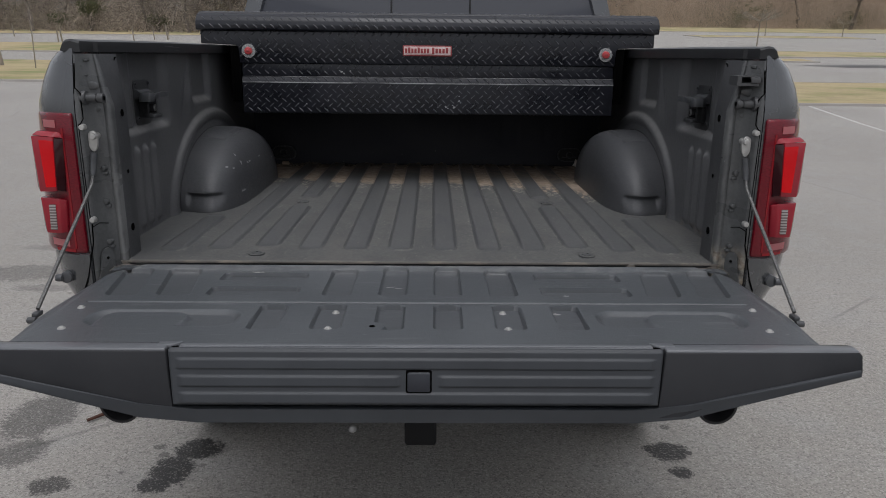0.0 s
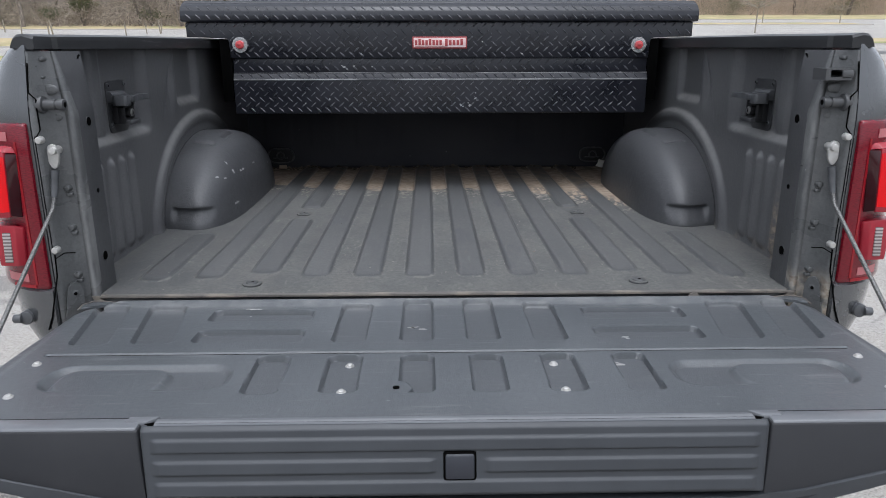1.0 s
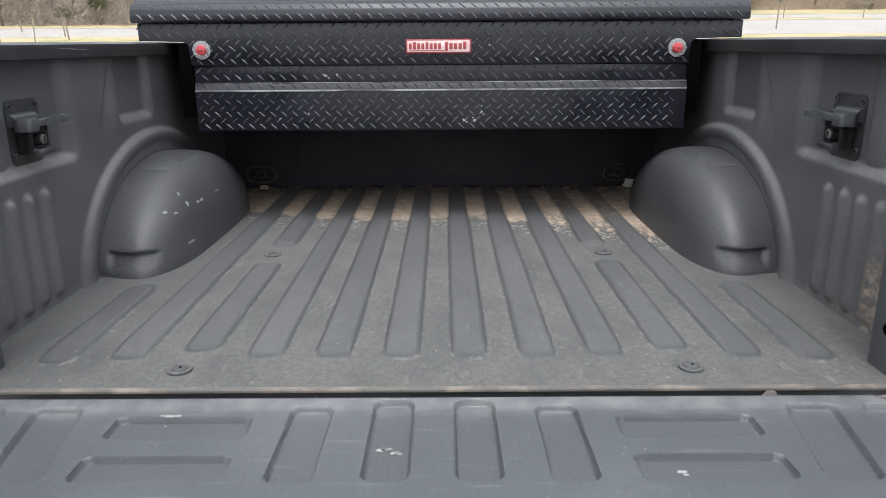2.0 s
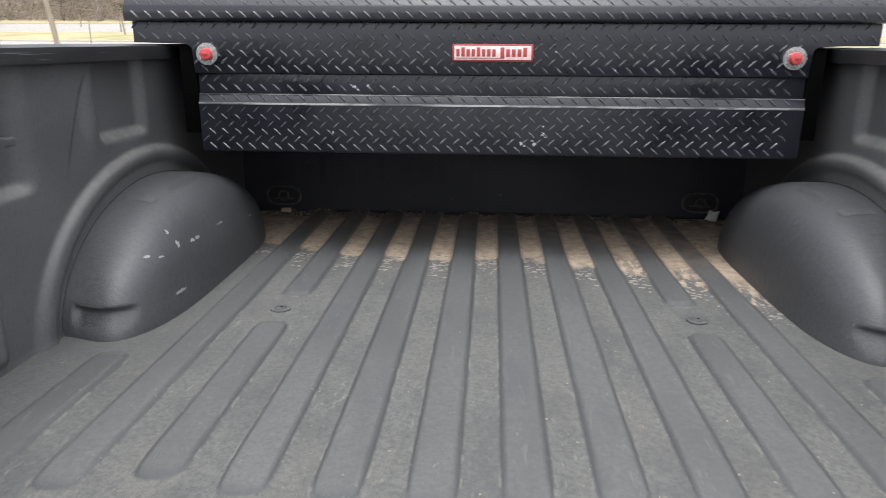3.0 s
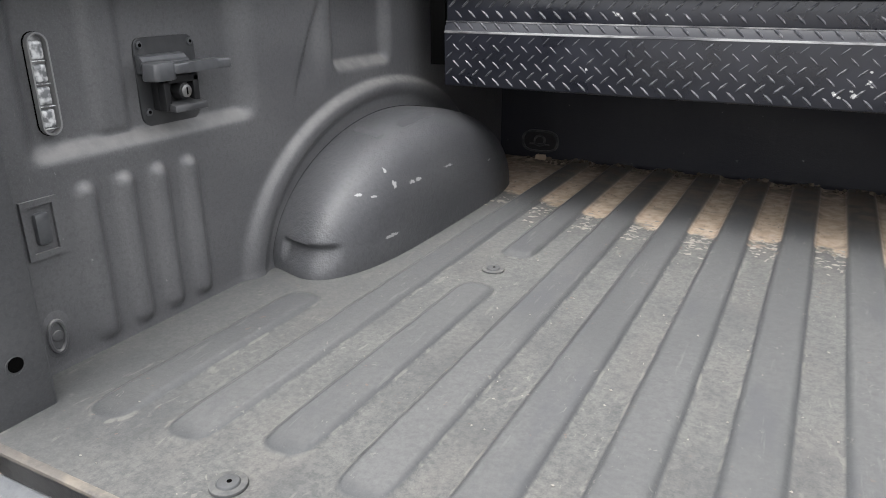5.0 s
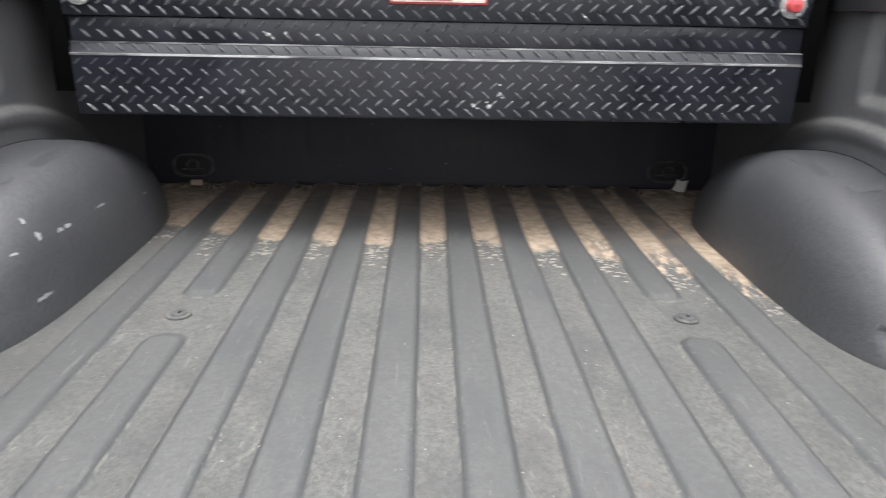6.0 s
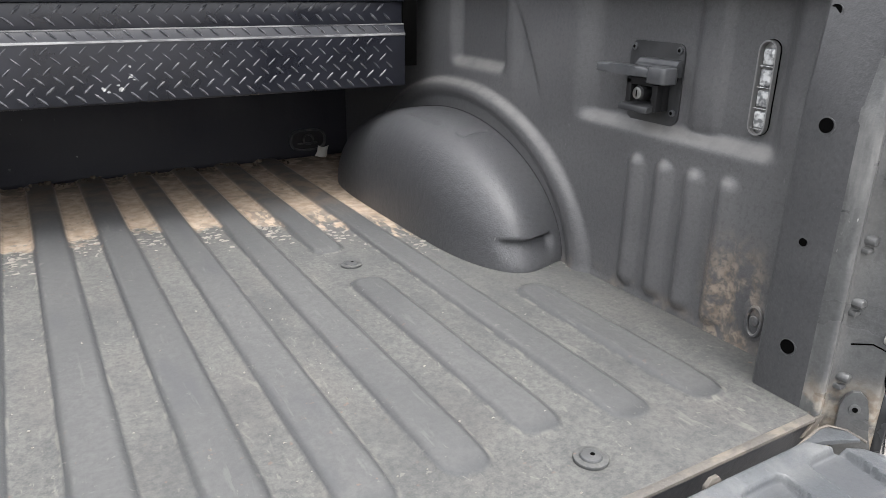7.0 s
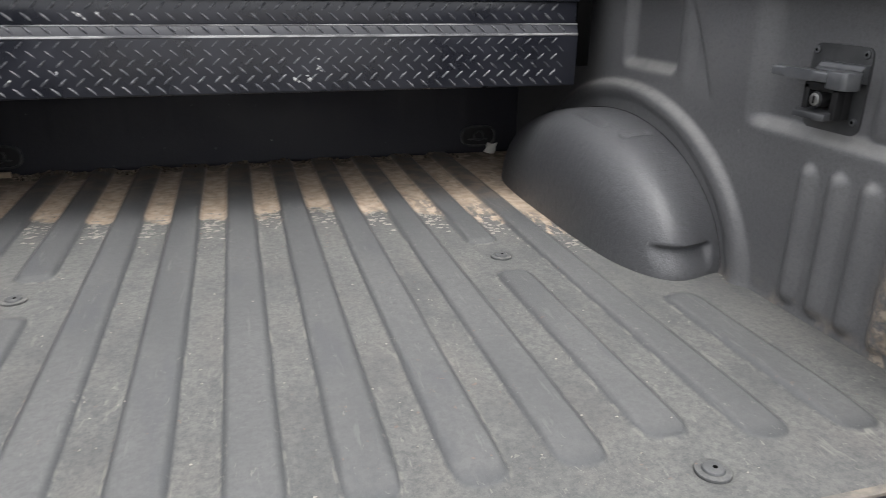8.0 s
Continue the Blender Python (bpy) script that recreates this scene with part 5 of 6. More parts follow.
    bm = prism([(s * x, y) for x, y in ((0.797, yc - 0.030), (0.812, yc - 0.030), (0.814, yc + 0.016), (0.828, yc + 0.026), (0.829, yc + 0.050), (0.824, yc + 0.068), (0.826, yc + 0.090), (0.804, yc + 0.093), (0.797, yc + 0.088), (0.802, yc + 0.062), (0.803, yc + 0.030), (0.799, yc)) ], "z", zc + 0.012, zc + 0.027, 0.003)
    part("hook", bm, "cleat", cleat, "worn grey hook arm")

    # bed lamp in its long bezel
    yl, zl = 0.217, 1.338
    lamp = part("bed_lamp", ring_prism(stadium(yl, zl, 0.0145, 0.0665), stadium(yl, zl, 0.0122, 0.0642), "x", s * 0.8555, s * 0.8395), "bezel", truck, "long clear bed lamp in a thin bezel")
    part("bed_lamp_lens", prism(stadium(yl, zl, 0.0121, 0.0641), "x", s * 0.8555, s * 0.8480, 0.001), "lens_base", lamp, "clear lens with four cells")
    part("lamp_gap", ring_prism(stadium(yl, zl, 0.0154, 0.0674), stadium(yl, zl, 0.0144, 0.0664), "x", s * 0.8555, s * 0.8475), "hole", lamp)
    for i in range(4):
        bm = box(s * 0.8510, s * 0.8430, yl - 0.0098, yl + 0.0098, zl + 0.044 - 0.0293 * i - 0.0118, zl + 0.044 - 0.0293 * i + 0.0118, 0.0045, seg=3)
        box(s * 0.8495, s * 0.8425, yl - 0.0108, yl + 0.0108, zl + 0.044 - 0.0293 * i - 0.0142, zl + 0.044 - 0.0293 * i - 0.0128, 0.0004, bm=bm)
        part("cell", bm, "led", lamp)
    # tie-down ring folded into its oval cup low by the post
    mat = "liner_muddy" if s > 0 else "liner"
    cup = part("tie_down_cup", prism(stadium(0.158, 1.004, 0.020, 0.036), "x", s * 0.834, s * 0.8285, 0.002), mat, truck, "oval cup with a folded tie-down ring")
    loop = [(s * 0.8275, 0.156 + 0.0125 * math.cos(a), 1.002 + 0.0235 * math.sin(a)) for a in (2 * math.pi * i / 24 for i in range(25))]
    part("tie_down_ring", tube(loop, 0.0032, 8), mat, cup)
    part("ring_hub", rod((s * 0.832, 0.157, 1.002), (s * 0.8265, 0.157, 1.002), 0.0095, 0.008, 16, bev=0.001), mat, cup)
    if s < 0:
        bm = ring_prism([(0.140, 1.118), (0.192, 1.118), (0.192, 1.198), (0.140, 1.198)], [(0.148, 1.126), (0.184, 1.126), (0.184, 1.190), (0.148, 1.190)], "x", -0.834, -0.824)
        outlet = part("outlet_cover", bm, "liner", truck, "small rectangular cover plate")
        part("outlet_button", box(-0.834, -0.821, 0.155, 0.177, 1.135, 1.180, 0.006), "cleat", outlet, "pale worn centre")

    # oval tie-down pockets low in the bulkhead
    px, pz = s * 0.694, 1.005
    oval = [(math.copysign(abs(math.cos(a)) ** 0.6, math.cos(a)), math.copysign(abs(math.sin(a)) ** 0.8, math.sin(a))) for a in (2 * math.pi * i / 32 for i in range(32))]
    bm = ring_prism([(px + 0.059 * u, pz + 0.034 * v) for u, v in oval], [(px + 0.053 * u, pz + 0.029 * v) for u, v in oval], "y", 1.690, 1.705)
    pk = part("tie_down_pocket", bm, "pocket_rim", truck, "oval black tie-down pocket")
    part("pocket_cup", prism([(px + 0.0535 * u, pz + 0.0295 * v) for u, v in oval], "y", 1.6975, 1.704), "black", pk)
    part("ring", tube([(px + 0.016 * math.cos(a), 1.692, pz + 0.002 + 0.015 * math.sin(a)) for a in (2 * math.pi * i / 20 for i in range(21))], 0.0035, 6), "pocket_rim", pk)
    part("pocket_bar", box(px - 0.034, px + 0.030, 1.690, 1.697, pz - 0.012, pz - 0.008, 0.001), "pocket_rim", pk)

    # exhaust tip
    bm = ring_prism([(s * 0.757 + 0.052 * math.cos(a), 0.610 + 0.052 * math.sin(a)) for a in (2 * math.pi * i / 28 for i in range(28))],
                    [(s * 0.757 + 0.046 * math.cos(a), 0.610 + 0.046 * math.sin(a)) for a in (2 * math.pi * i / 28 for i in range(28))], "y", -0.13, 0.25)
    part("exhaust_tip", bm, "black", truck, "round black exhaust tip")
    # rear wheel
    bm = rod((s * 0.665, 1.01, 0.43), (s * 0.925, 1.01, 0.43), 0.43, seg=48, bev=0.04)
    wh = part("wheel", bm, "rubber", truck, "black off-road tyre on a dark rim")
    part("rim", rod((s * 0.90, 1.01, 0.43), (s * 0.932, 1.01, 0.43), 0.225, 0.20, 32, bev=0.01), "black", wh)
    # chassis rail, front wheel
    part("chassis_rail", box(s * 0.40, s * 0.48, 0.0, 4.1, 0.60, 0.74, 0.01), "black", truck)

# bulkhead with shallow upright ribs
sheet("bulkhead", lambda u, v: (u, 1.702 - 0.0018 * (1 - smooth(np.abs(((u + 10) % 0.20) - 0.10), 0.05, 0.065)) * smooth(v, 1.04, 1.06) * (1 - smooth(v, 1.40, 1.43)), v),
      np.arange(-0.86, 0.8601, 0.008), np.arange(0.942, 1.475, 0.02), "bulkhead", truck, "front wall of the bed, coloured dark for the toolbox's shade", thick=0.003)
part("bulkhead_cap", box(-0.87, 0.87, 1.695, 1.77, 1.455, 1.492, 0.008), "rail", truck)

# ---- tailgate ----
GATE = 0.9415


def gate_outline(y):
    return 0.772 + 0.010 * smooth(-y, 0.05, 0.35) - 0.012 * smooth(-y, 0.36, 0.53) - 0.075 * (1 - smooth(-y, 0.020, 0.085))


def gate_height(x, y):
    z = GATE + 0 * x * y
    ax = np.abs(x)
    d = np.minimum.reduce([slot(ax, y, 0.063, -0.137, 0.031, 0.104, 0.014), slot(ax, y, 0.190, -0.145, 0.032, 0.099, 0.014),
                           slot(ax, y, 0.381, -0.104, 0.103, 0.031, 0.014), slot(ax, y, 0.381, -0.212, 0.103, 0.030, 0.014)])
    lean1 = ax - 0.17 * (y + 0.145)
    d = np.minimum(d, slot(lean1, y, 0.573, -0.145, 0.038, 0.099, 0.014))
    d = np.minimum(d, slot(lean1, y, 0.689, -0.147, 0.035, 0.100, 0.014))
    d = np.minimum.reduce([d, slot(ax, y, 0.060, -0.377, 0.029, 0.071, 0.013), slot(ax, y, 0.187, -0.377, 0.030, 0.071, 0.013), slot(ax, y, 0.313, -0.377, 0.029, 0.071, 0.013)])
    d = np.maximum(d, 0.026 - np.hypot(x + 0.093, y + 0.433))
    z = z - 0.0110 * (1 - smooth(d, -0.0024, 0.0012))
    # wide shaped hollow towards each end
    arch = slot(ax, y, 0.525, -0.386, 0.155, 0.048, 0.040)
    plate = slot(ax, y, 0.565, -0.395, 0.088, 0.040, 0.030)
    hollow = (1 - smooth(arch, -0.014, 0.003)) * smooth(plate, -0.004, 0.010)
    z = z - 0.0095 * hollow
    z = z - 0.004 * (1 - smooth(np.abs(y + 0.292), 0.002, 0.006)) * (ax < 0.725)
    z = z + 0.007 * (1 - smooth(-y, 0.026, 0.060)) - 0.010 * (1 - smooth(-y, 0.022, 0.027)) - 0.004 * smooth(ax, 0.752, 0.772)
    return z


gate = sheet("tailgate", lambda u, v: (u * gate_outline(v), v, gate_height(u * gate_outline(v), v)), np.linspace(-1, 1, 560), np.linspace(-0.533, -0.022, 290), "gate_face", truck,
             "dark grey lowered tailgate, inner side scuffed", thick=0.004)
bm = bmesh.new()
ringa = []
for y, z0, z1 in ((-0.030, 0.885, 0.928), (-0.10, 0.862, 0.924), (-0.35, 0.850, 0.924), (-0.535, 0.842, 0.924)):
    w = float(gate_outline(np.array(y))) - 0.004
    ringa.append([bm.verts.new(p) for p in ((-w, y, z1), (w, y, z1), (w, y, z1 - 0.02), (0.5 * w, y, z0), (-0.5 * w, y, z0), (-w, y, z1 - 0.02))])
for q, w in zip(ringa, ringa[1:]):
    for j in range(6):
        bm.faces.new((q[j], q[(j + 1) % 6], w[(j + 1) % 6], w[j]))
bm.faces.new(ringa[0])
bm.faces.new(ringa[-1][::-1])
part("gate_shell", bm, "paint", gate, "painted outer skin of the tailgate")
# spoiler across the upper edge of the gate, in two end pieces and a middle; its face leans in towards the top
def lean_y(z):
    return 0.026 * np.clip((z - 0.85) / 0.095, 0, 1.1)


def lean(bm):
    for v in bm.verts:
        v.co.y += float(lean_y(v.co.z))
    return bm


for s in (-1, 1):
    bm = prism([(s * 0.4565, 0.944), (s * 0.818, 0.9445), (s * 0.824, 0.938), (s * 0.824, 0.905), (s * 0.815, 0.898), (s * 0.50, 0.824), (s * 0.4445, 0.818), (s * 0.4445, 0.842)], "y", -0.588, -0.5605, 0.004)
    part("spoiler_end", lean(bm), "spoiler", gate, "dark moulded end of the tailgate edge trim")
    bm = box(s * 0.459, s * 0.818, -0.5865, -0.5570, 0.937, 0.9468, 0.003)
    part("edge_strip", lean(bm), "strip", gate, "pale strip along the tailgate edge, its sky reflection painted in")
    part("strip_seam", lean(box(s * 0.459, s * 0.812, -0.5572, -0.5552, 0.938, 0.9458, 0.0003)), "hole", gate)
    bm = prism([(s * 0.479, -0.5720), (s * 0.479, -0.5560), (s * 0.4350, -0.5560), (s * 0.4490, -0.5720)], "z", 0.940, 0.9480, 0.001)
    part("strip_cap", lean(bm), "strip", gate, "small pale cap at the strip's joint")
bm = prism([(-0.456, 0.9445), (0.456, 0.9445), (0.456, 0.819), (0.40, 0.8145), (-0.40, 0.8145), (-0.456, 0.819)], "y", -0.572, -0.5640, 0.003)
part("spoiler_middle", lean(bm), "hole", gate)
lip = [(-0.822, 0.9005), (-0.505, 0.8235), (-0.40, 0.8135), (0.40, 0.8135), (0.505, 0.8235), (0.822, 0.9005)]
bm = prism(lip + [(x * 0.998, z + (0.014 if abs(x) > 0.6 else 0.0265)) for x, z in lip[::-1]], "y", -0.5895, -0.573, 0.003)
part("lower_lip", lean(bm), "trim", gate, "paler lower lip of the tailgate edge")
# folding step panel with grooves and a square grip
gx0, gx1 = -0.4525, 0.4525
us = np.linspace(gx0, gx1, 200)
step = sheet("step_panel", lambda u, v: (u * (1 - 0.024 * (0.948 - v) / 0.102), -0.590 + lean_y(v) - 0.0035 * sum((1 - smooth(np.abs(v - zc), 0.0075, 0.0105)) * smooth(u, gx0 + 0.012, gx0 + 0.02) * (1 - smooth(u, gx1 - 0.02, gx1 - 0.012))
                                                                     * (1 if zc != 0.8915 else smooth(np.abs(u - 0.004), 0.034, 0.044)) for zc in (0.922, 0.8915, 0.862)) + 0.006 * (smooth(v, 0.942, 0.948) + 1 - smooth(v, 0.846, 0.851)), v),
             us, np.linspace(0.846, 0.948, 60), "trim", gate, "grooved dark folding step panel", thick=0.012, flip=False)
part("grip_gap", lean(box(-0.0205, 0.0275, -0.5935, -0.580, 0.871, 0.912, 0.004)), "hole", gate)
bm = box(-0.018, 0.025, -0.5955, -0.580, 0.8735, 0.9095, 0.004)
part("step_grip", lean(bm), "grip", gate, "square black grip in a thin surround")
bm = prism([(-0.586, 0.9435), (-0.572, 0.9450), (-0.570, 0.9475), (-0.562, 0.9475), (-0.560, 0.940), (-0.586, 0.939)], "x", -0.4375, 0.4375, 0.0015)
part("step_hinge_strip", lean(bm), "strip", gate, "narrow hinge strip above the step")
part("strip_gap", lean(box(-0.452, 0.452, -0.5860, -0.5825, 0.9425, 0.9452, 0.0003)), "hole", gate)
part("strip_gap", lean(box(-0.452, 0.452, -0.5722, -0.5708, 0.9435, 0.9456, 0.0003)), "hole", gate)
# black strip set into the pressed groove to paint its shade
part("groove_shade", box(-0.722, 0.722, -0.2938, -0.2896, 0.9360, 0.9388, 0.0003), "hole", gate, "black strip in the gate's pressed groove, painting its shade")
for bx_, by_ in ((-0.179, -0.328), (-0.180, -0.445), (0.179, -0.328), (0.179, -0.445), (-0.718, -0.332), (0.718, -0.332), (-0.700, -0.452), (0.700, -0.452)):
    z = max(float(gate_height(np.array(bx_), np.array(by_))), GATE - 0.0015) if by_ < -0.4 else float(gate_height(np.array(bx_), np.array(by_)))
    bm = rod((bx_, by_, z - 0.002), (bx_, by_, z + 0.0016), 0.0080, seg=20, bev=0.0008)
    rod((bx_, by_, z), (bx_, by_, z + 0.0048), 0.0058, 0.0048, 12, bm=bm, bev=0.001)
    part("gate_bolt", bm, "zinc", gate, "bright zinc button-head bolt")
part("drain_hole", rod((-0.093, -0.433, GATE - 0.004), (-0.093, -0.433, GATE + 0.0012), 0.0055, seg=14), "hole", gate)
for cx, cy, n, sd in ((-0.063, -0.157, 5, 1), (-0.405, -0.075, 5, 2), (0.30, -0.33, 2, 3), (0.33, -0.21, 2, 5)):
    r = np.random.default_rng(sd)
    for i in range(n):
        w = r.uniform(0.003, 0.010)
        bm = bmesh.new()
        px, py = cx + r.uniform(-0.014, 0.014), cy + r.uniform(-0.008, 0.008)
        ring = [bm.verts.new((px + w * math.cos(a) * r.uniform(0.6, 1.2), py + 0.5 * w * math.sin(a) * r.uniform(0.6, 1.2), float(gate_height(np.array(px), np.array(py))) + 0.0007)) for a in (2 * math.pi * j / 9 for j in range(9))]
        bm.faces.new(ring)
        part("scuff", bm, "zinc", gate, "bare scratched patch")
for s in (-1, 1):
    bm = prism([(s * 0.690, -0.022), (s * 0.745, -0.014), (s * 0.762, -0.016), (s * 0.776, -0.034), (s * 0.773, -0.055), (s * 0.758, -0.046), (s * 0.725, -0.032)], "z", 0.936, 0.9420, 0.002)
    edge_line = [(s * 0.690, -0.0225, 0.940), (s * 0.745, -0.0145, 0.943), (s * 0.762, -0.0165, 0.9435), (s * 0.776, -0.034, 0.942), (s * 0.776, -0.060, 0.940)]
    part("worn_edge", tube(edge_line, 0.0017, 6), "sill", gate, "bare worn metal edge")
    part("hinge_corner", bm, "gate", gate, "worn metal at the hinge corner")
    bm = bmesh.new()
    flap = [(0.0, 0.895), (0.0, 0.968), (0.004, 0.982), (0.011, 0.990), (0.020, 0.991), (0.028, 0.984), (0.033, 0.966), (0.038, 0.935), (0.046, 0.905), (0.050, 0.895)]
    fl = [[bm.verts.new((s * (0.784 + 0.62 * u - o), -0.0125 - 0.79 * u - o, z)) for u, z in flap] for o in (0.0, 0.004)]
    bm.faces.new(fl[0])
    bm.faces.new(fl[1][::-1])
    for a in range(len(flap)):
        b = (a + 1) % len(flap)
        bm.faces.new((fl[0][b], fl[0][a], fl[1][a], fl[1][b]))
    hb = part("hinge_bracket", bm, "jamb", truck, "stamped hinge bracket with a bolt")
    bm = rod((s * 0.797, -0.024, 0.966), (s * 0.790, -0.0305, 0.966), 0.0085, 0.0075, 16, bev=0.001)
    part("hinge_bolt", bm, "jamb", hb)
    part("bolt_socket", rod((s * 0.792, -0.0290, 0.966), (s * 0.7893, -0.0312, 0.966), 0.0035, seg=12), "hole", hb)
part("hinge_tab", prism([(0.525, 0.90), (0.525, 0.945), (0.533, 0.953), (0.545, 0.953), (0.556, 0.938), (0.566, 0.90)], "y", -0.024, -0.018, 0.001), "sill", gate)

# bumper, hitch
bm = prism([(-0.13, 0.66), (-0.14, 0.70), (-0.13, 0.79), (-0.02, 0.79), (-0.02, 0.66)], "x", -0.80, 0.80, 0.012)
part("rear_bumper", bm, "black", truck, "black rear bumper")
bm = ring_prism([(-0.037, 0.520), (0.037, 0.520), (0.037, 0.594), (-0.037, 0.594)], [(-0.026, 0.531), (0.026, 0.531), (0.026, 0.583), (-0.026, 0.583)], "y", -0.155, 0.30)
hitch = part("hitch_receiver", bm, "black", truck, "square black hitch receiver tube")
part("receiver_plug", box(-0.040, 0.040, -0.168, -0.150, 0.516, 0.598, 0.008), "seal", hitch, "black rubber receiver plug")
part("cross_member", box(-0.5, 0.5, 0.02, 0.12, 0.60, 0.72, 0.01), "black", truck)
part("axle", rod((-0.7, 1.01, 0.43), (0.7, 1.01, 0.43), 0.06, seg=16), "black", truck)

# rear of the cab
bm = ring_prism([(-0.905, 0.62), (0.905, 0.62), (0.905, 1.55), (0.80, 1.99), (-0.80, 1.99), (-0.905, 1.55)],
                [(-0.80, 1.30), (0.80, 1.30), (0.815, 1.62), (0.735, 1.93), (-0.735, 1.93), (-0.815, 1.62)], "y", 1.80, 1.86)
bmesh.ops.recalc_face_normals(bm, faces=bm.faces)


def rake(bm):
    """The cab's rear face leans forward above the belt line."""
    for v in bm.verts:
        v.co.y += 0.28 * max(0.0, v.co.z - 1.56)
    return bm


cab = part("cab", rake(bm), "paint", truck, "dark grey rear end of the cab")
part("cab_panel", box(-0.80, 0.80, 1.815, 1.858, 1.29, 1.60, 0.004), "paint", cab)
part("rear_window", rake(prism([(-0.815, 1.60), (0.815, 1.60), (0.815, 1.62), (0.735, 1.93), (-0.735, 1.93), (-0.815, 1.62)], "y", 1.823, 1.830)), "glass", cab, "dark tinted rear window")
for xd in (-0.177, 0.203):
    part("window_divider", rake(box(xd - 0.004, xd + 0.004, 1.815, 1.823, 1.60, 1.93, 0.001)), "black", cab)
bm = prism([(-0.905, 0.62), (0.905, 0.62), (0.905, 1.55), (0.80, 1.99), (-0.80, 1.99), (-0.905, 1.55)], "y", 1.99, 3.3, 0.03)
part("cab_shell", bm, "paint", cab)
bm = prism([(3.28, 0.62), (3.28, 1.36), (3.9, 1.33), (4.6, 1.26), (4.78, 1.15), (4.80, 0.62)], "x", -0.905, 0.905, 0.03)
part("hood", bm, "paint", truck, "plain dark grey front end")
for s in (-1, 1):
    bm = rod((s * 0.665, 3.9, 0.43), (s * 0.925, 3.9, 0.43), 0.43, seg=48, bev=0.04)
    part("wheel", bm, "rubber", truck, "black off-road tyre")

# ---- toolbox across the bed ----
tb = thing("truck_toolbox", "black diamond-plate crossover toolbox resting on the bed rails", "toolbox", at=(0, 0, 0))
CX = 0.006
bm = prism([(-0.735 + CX, 1.432), (-0.735 + CX, 1.492), (-0.742 + CX, 1.500), (-0.752 + CX, 1.5035), (-0.881 + CX, 1.5035), (-0.881 + CX, 1.553), (0.884 + CX, 1.553), (0.884 + CX, 1.5035), (0.752 + CX, 1.5035), (0.742 + CX, 1.500), (0.735 + CX, 1.492), (0.735 + CX, 1.432)], "y", 1.120, 1.690, 0.0025)
upper = part("upper_body", bm, "plate", tb, "black diamond-plate upper body")
part("middle_band", box(-0.729 + CX, 0.733 + CX, 1.130, 1.685, 1.376, 1.4315, 0.001), "plate", tb)
bm = prism([(1.1275, 1.378), (1.1250, 1.3815), (1.1200, 1.3625), (1.1175, 1.358), (1.119, 1.243), (1.122, 1.240), (1.685, 1.240), (1.685, 1.378)], "x", -0.730 + CX, 0.735 + CX, 0.0012)
part("lower_chest", bm, "plate", tb, "black diamond-plate lower chest")
bm = prism([(1.1185, 1.3555), (1.1190, 1.3615), (1.1165, 1.3612), (1.1160, 1.3575)], "x", -0.730 + CX, 0.735 + CX)
part("fold_edge", bm, "fold", tb, "worn pale folded edge")
bm = prism([(1.1260, 1.3800), (1.1260, 1.3832), (1.1238, 1.3828), (1.1238, 1.3805)], "x", -0.730 + CX, 0.735 + CX)
part("fold_edge", bm, "fold", tb, "worn pale folded edge")
lid_prof = [(1.108, 1.5535), (1.103, 1.558), (1.1025, 1.574), (1.107, 1.590), (1.117, 1.604), (1.132, 1.613), (1.150, 1.616), (1.156, 1.624), (1.66, 1.632), (1.695, 1.618), (1.695, 1.5535)]
part("lid", prism(lid_prof, "x", -0.893 + CX, 0.897 + CX, 0.003), "plate", tb, "black diamond-plate lid with a rounded front")
# added black sheets paint the shaded gap beside each end of the box
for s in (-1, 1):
    part("side_gap_sheet", box(CX + s * 0.7345, CX + s * 0.772, 1.128, 1.134, 1.285, 1.4975, 0.001), "hole", tb)


def lugs(rects, name):
    """Raised tread lugs in rows that lean by turns; each rect: corner, across, up, out, width, height."""
    verts, faces = [], []
    L, W, H = 0.0132, 0.0028, 0.0025
    shape = [(-L, 0, 0), (-L * 0.5, W, 0), (L * 0.5, W, 0), (L, 0, 0), (L * 0.5, -W, 0), (-L * 0.5, -W, 0), (-L * 0.55, 0, H), (L * 0.55, 0, H)]
    quads = [(0, 6, 1), (1, 6, 7, 2), (2, 7, 3), (3, 7, 4), (4, 7, 6, 5), (5, 6, 0)]
    for o, u, v, n, w, h in rects:
        o, u, v, n = Vector(o), Vector(u), Vector(v), Vector(n)
        rows = int(h / 0.0168)
        for i in range(rows):
            b = (i + 0.55) * h / rows
            sgn = 1 if i % 2 else -1
            for j in range(int(w / 0.0332)):
                a = (j + (0.3 if i % 2 else 0.8)) * 0.0332
                if a < 0.008 or a > w - 0.008:
                    continue
                c = o + u * a + v * b
                d = (u * 0.74 + v * 0.67 * sgn).normalized()
                e = n.cross(d)
                k0 = len(verts)
                verts += [tuple(c + d * p + e * q + n * (r + 0.0001)) for p, q, r in shape]
                faces += [tuple(k0 + t for t in f) for f in quads]
    me = bpy.data.meshes.new(name)
    me.from_pydata(verts, [], faces)
    return me


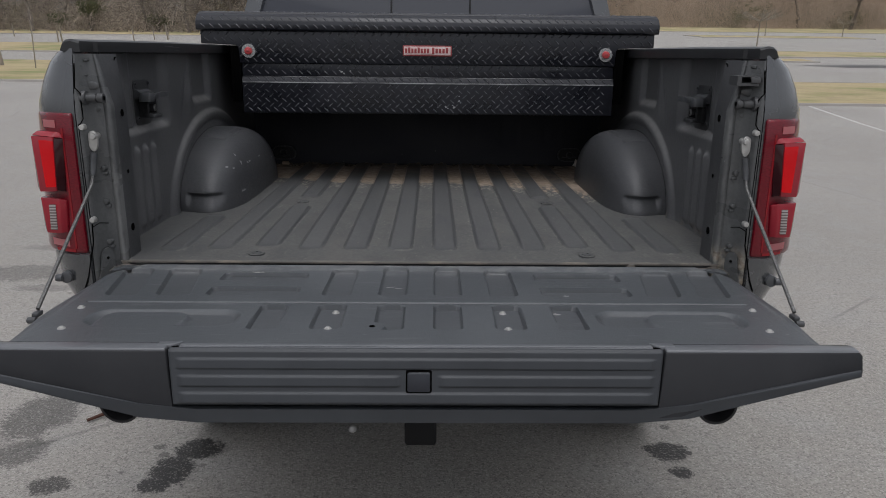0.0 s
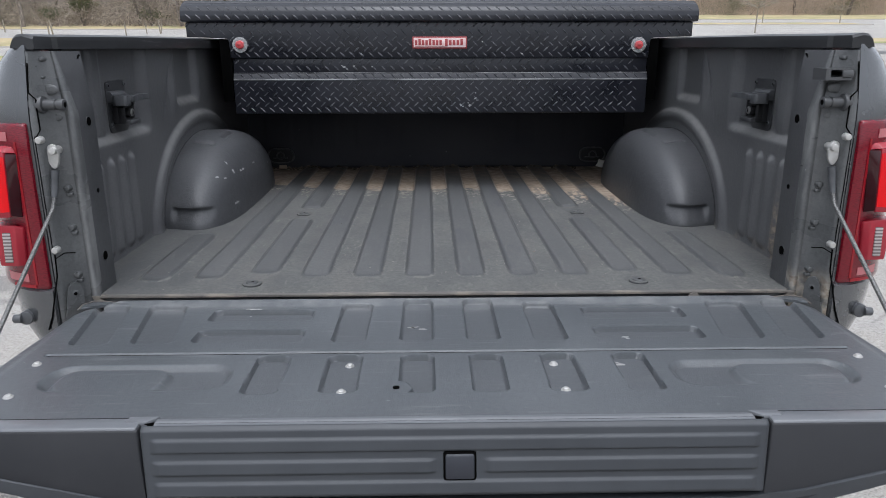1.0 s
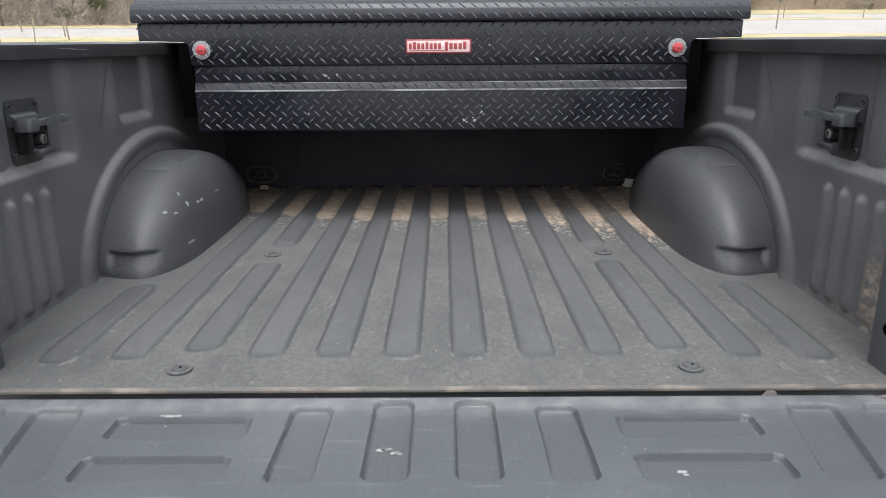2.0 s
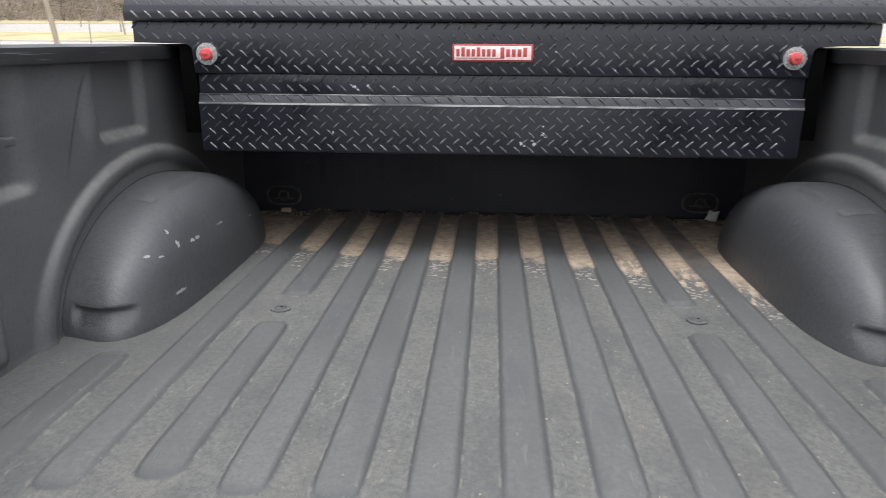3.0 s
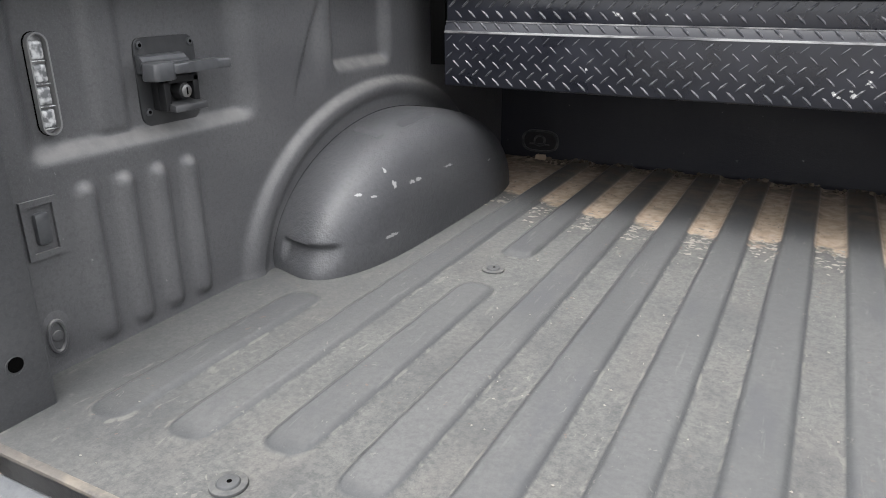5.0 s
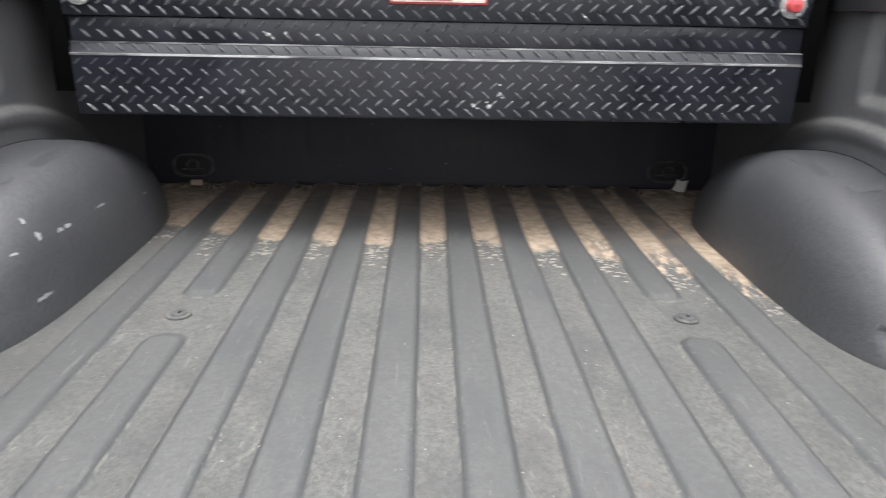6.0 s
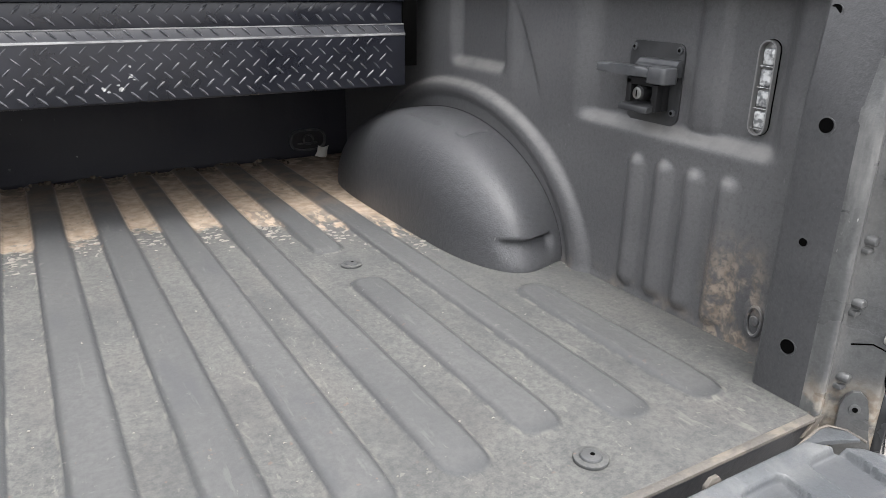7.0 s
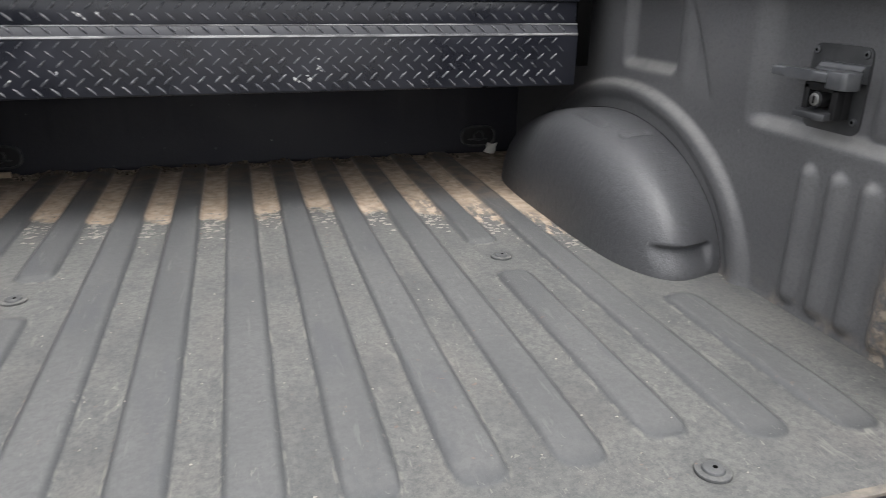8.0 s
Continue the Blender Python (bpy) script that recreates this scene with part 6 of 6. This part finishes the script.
X, Zu, Yn = (1, 0, 0), (0, 0, 1), (0, -1, 0)
rects = [((-0.735 + CX, 1.12, 1.434), X, Zu, Yn, 1.47, 0.072), ((-0.885 + CX, 1.12, 1.506), X, Zu, Yn, 1.77, 0.050),
         ((-0.727 + CX, 1.13, 1.386), X, Zu, Yn, 1.46, 0.043), ((-0.728 + CX, 1.119, 1.244), X, Zu, Yn, 1.46, 0.110),
         ((-0.727 + CX, 1.1200, 1.363), X, (0, 0.25, 0.968), (0, -0.968, 0.25), 1.46, 0.018), ((-0.890 + CX, 1.1068, 1.5895), X, (0, 0.60, 0.80), (0, -0.80, 0.60), 1.78, 0.018), ((-0.890 + CX, 1.1023, 1.5580), X, Zu, Yn, 1.78, 0.020),
         ((-0.890 + CX, 1.165, 1.6243), X, (0, 1, 0.0159), (0, -0.0159, 1), 1.78, 0.42)]
tread = finish("tread_pattern", lugs(rects, "tread_pattern"), "lug", tb, "raised diamond tread pattern", sharp=25)
tagged(tread, kind="stuff")
for s in (-1, 1):
    lx, lz = (-0.691, 1.4775) if s < 0 else (0.701, 1.4755)
    lock = part("lock", ring_prism([(lx + 0.0265 * math.cos(a), lz + 0.0265 * math.sin(a)) for a in (2 * math.pi * i / 32 for i in range(32))],
                                   [(lx + 0.015 * math.cos(a), lz + 0.015 * math.sin(a)) for a in (2 * math.pi * i / 32 for i in range(32))], "y", 1.120, 1.111), "chrome", tb, "chrome push-button lock with a red knob")
    part("knob", rod((lx, 1.118, lz), (lx, 1.098, lz), 0.0155, 0.0135, 24, bev=0.003), "knob", lock, "red push button")
    part("keyhole", box(lx - 0.006, lx + 0.006, 1.0965, 1.100, lz - 0.0035, lz + 0.0035, 0.001), "sign_red", lock)
    for a in (0.5, 2.1, 3.7, 5.3):
        part("rivet", rod((lx + 0.021 * math.cos(a), 1.113, lz + 0.021 * math.sin(a)), (lx + 0.021 * math.cos(a), 1.1095, lz + 0.021 * math.sin(a)), 0.0028, seg=8), "steel", lock)
# name plate: red surround, pale field, plain red bars
plate = part("name_plate", box(-0.093, 0.099, 1.1135, 1.1205, 1.4635, 1.5045, 0.003), "sign_red", tb, "red and pale name plate with plain bars")
part("plate_field", box(-0.088, 0.094, 1.1118, 1.114, 1.468, 1.500, 0.0005), "sign_pale", plate, "pale field")
bars = [(-0.0835 + 0.0122 * i, -0.0752 + 0.0122 * i, 0.004 * (i in (1, 4))) for i in range(8)] + [(0.0215 + 0.0134 * i, 0.0308 + 0.0134 * i, 0.004 * (i in (0, 4))) for i in range(5)]
for x0, x1, tall in bars:
    part("bar", box(x0, x1, 1.1106, 1.1122, 1.4755 - (tall if x0 > 0.02 and x0 < 0.03 else 0), 1.4925 + tall, 0.0004), "sign_red", plate, "plain red bar")
part("bar", box(-0.083, 0.026, 1.1106, 1.1122, 1.4712, 1.4728, 0.0003), "sign_red", plate, "thin red rule")

# ---- loose bits on the bed floor ----
bm = bmesh.new()
bmesh.ops.create_grid(bm, x_segments=6, y_segments=5, size=0.019, matrix=pose(0.730, 1.672, FLOOR + 0.022, 62, 8, 12))
for v in bm.verts:
    v.co += 0.010 * noise.noise_vector(v.co * 40)
    v.co.x += 0.5 * (v.co.z - FLOOR - 0.02)
bmesh.ops.solidify(bm, geom=bm.faces[:], thickness=0.0015)
zmin = min(v.co.z for v in bm.verts)
for v in bm.verts:
    v.co.z += FLOOR - zmin + 0.0002
tagged(part("paper_scrap", bm, "paper", None), "crumpled pale scrap on the bed floor by the bulkhead", "scrap")
bm = box(-0.700, -0.667, 1.676, 1.688, FLOOR, FLOOR + 0.017, 0.002)
for v in bm.verts:
    v.co += 0.003 * noise.noise_vector(v.co * 50)
zmin = min(v.co.z for v in bm.verts)
for v in bm.verts:
    v.co.z += FLOOR - zmin + 0.0002
tagged(part("mud_clod", bm, "clod", None), "pale tan clod of dried mud at the foot of the bulkhead", "mud clod")
bm = bmesh.new()
r = np.random.default_rng(77)
for i in range(350):
    vx = round(r.uniform(-5, 5)) * 0.1235 + r.uniform(-0.024, 0.024)
    vy = r.normal(1.125, 0.040) - 0.70 * max(vx, 0) ** 2 + 0.3 * max(-vx - 0.35, 0) + r.uniform(-0.03, 0.03)
    if i > 190:
        vy = r.uniform(0.03, 1.5)
        vx = vx if i % 4 else r.uniform(-0.8, 0.8)
    w = r.uniform(0.0020, 0.0085) if i < 190 else r.uniform(0.0007, 0.0024)
    z = float(bed_floor_height(np.array(vx), np.array(vy)))
    ring = [bm.verts.new((vx + w * math.cos(a) * r.uniform(0.5, 1.5), vy + 0.7 * w * math.sin(a) * r.uniform(0.4, 1.5), z + r.uniform(0.0006, 0.0022))) for a in (2 * math.pi * j / 6 for j in range(6))]
    top = bm.verts.new((vx, vy, z + 0.003))
    for j in range(6):
        bm.faces.new((ring[j], ring[(j + 1) % 6], top))
tagged(part("mud_flakes", bm, "mud", None), "scattered pale dried mud flakes on the bed floor", "debris", kind="stuff")
bm = bmesh.new()
r = np.random.default_rng(91)
for i in range(150):
    vx = r.uniform(-0.62, 0.62) if i < 100 else -0.60 + r.normal(0, 0.05)
    vy = 1.692 - abs(r.normal(0, 0.018))
    w = r.uniform(0.002, 0.007)
    res = bmesh.ops.create_icosphere(bm, subdivisions=1, radius=w, matrix=pose(vx, vy, float(bed_floor_height(np.array(vx), np.array(vy))) + 0.35 * w, r.uniform(0, 90), 0, r.uniform(0, 360)))
    for v in res["verts"]:
        v.co += Vector(r.normal(0, 0.22 * w, 3))
tagged(part("dirt_crust", bm, "crust", None), "brown dirt crumbs heaped along the foot of the bulkhead", "dirt", kind="stuff")
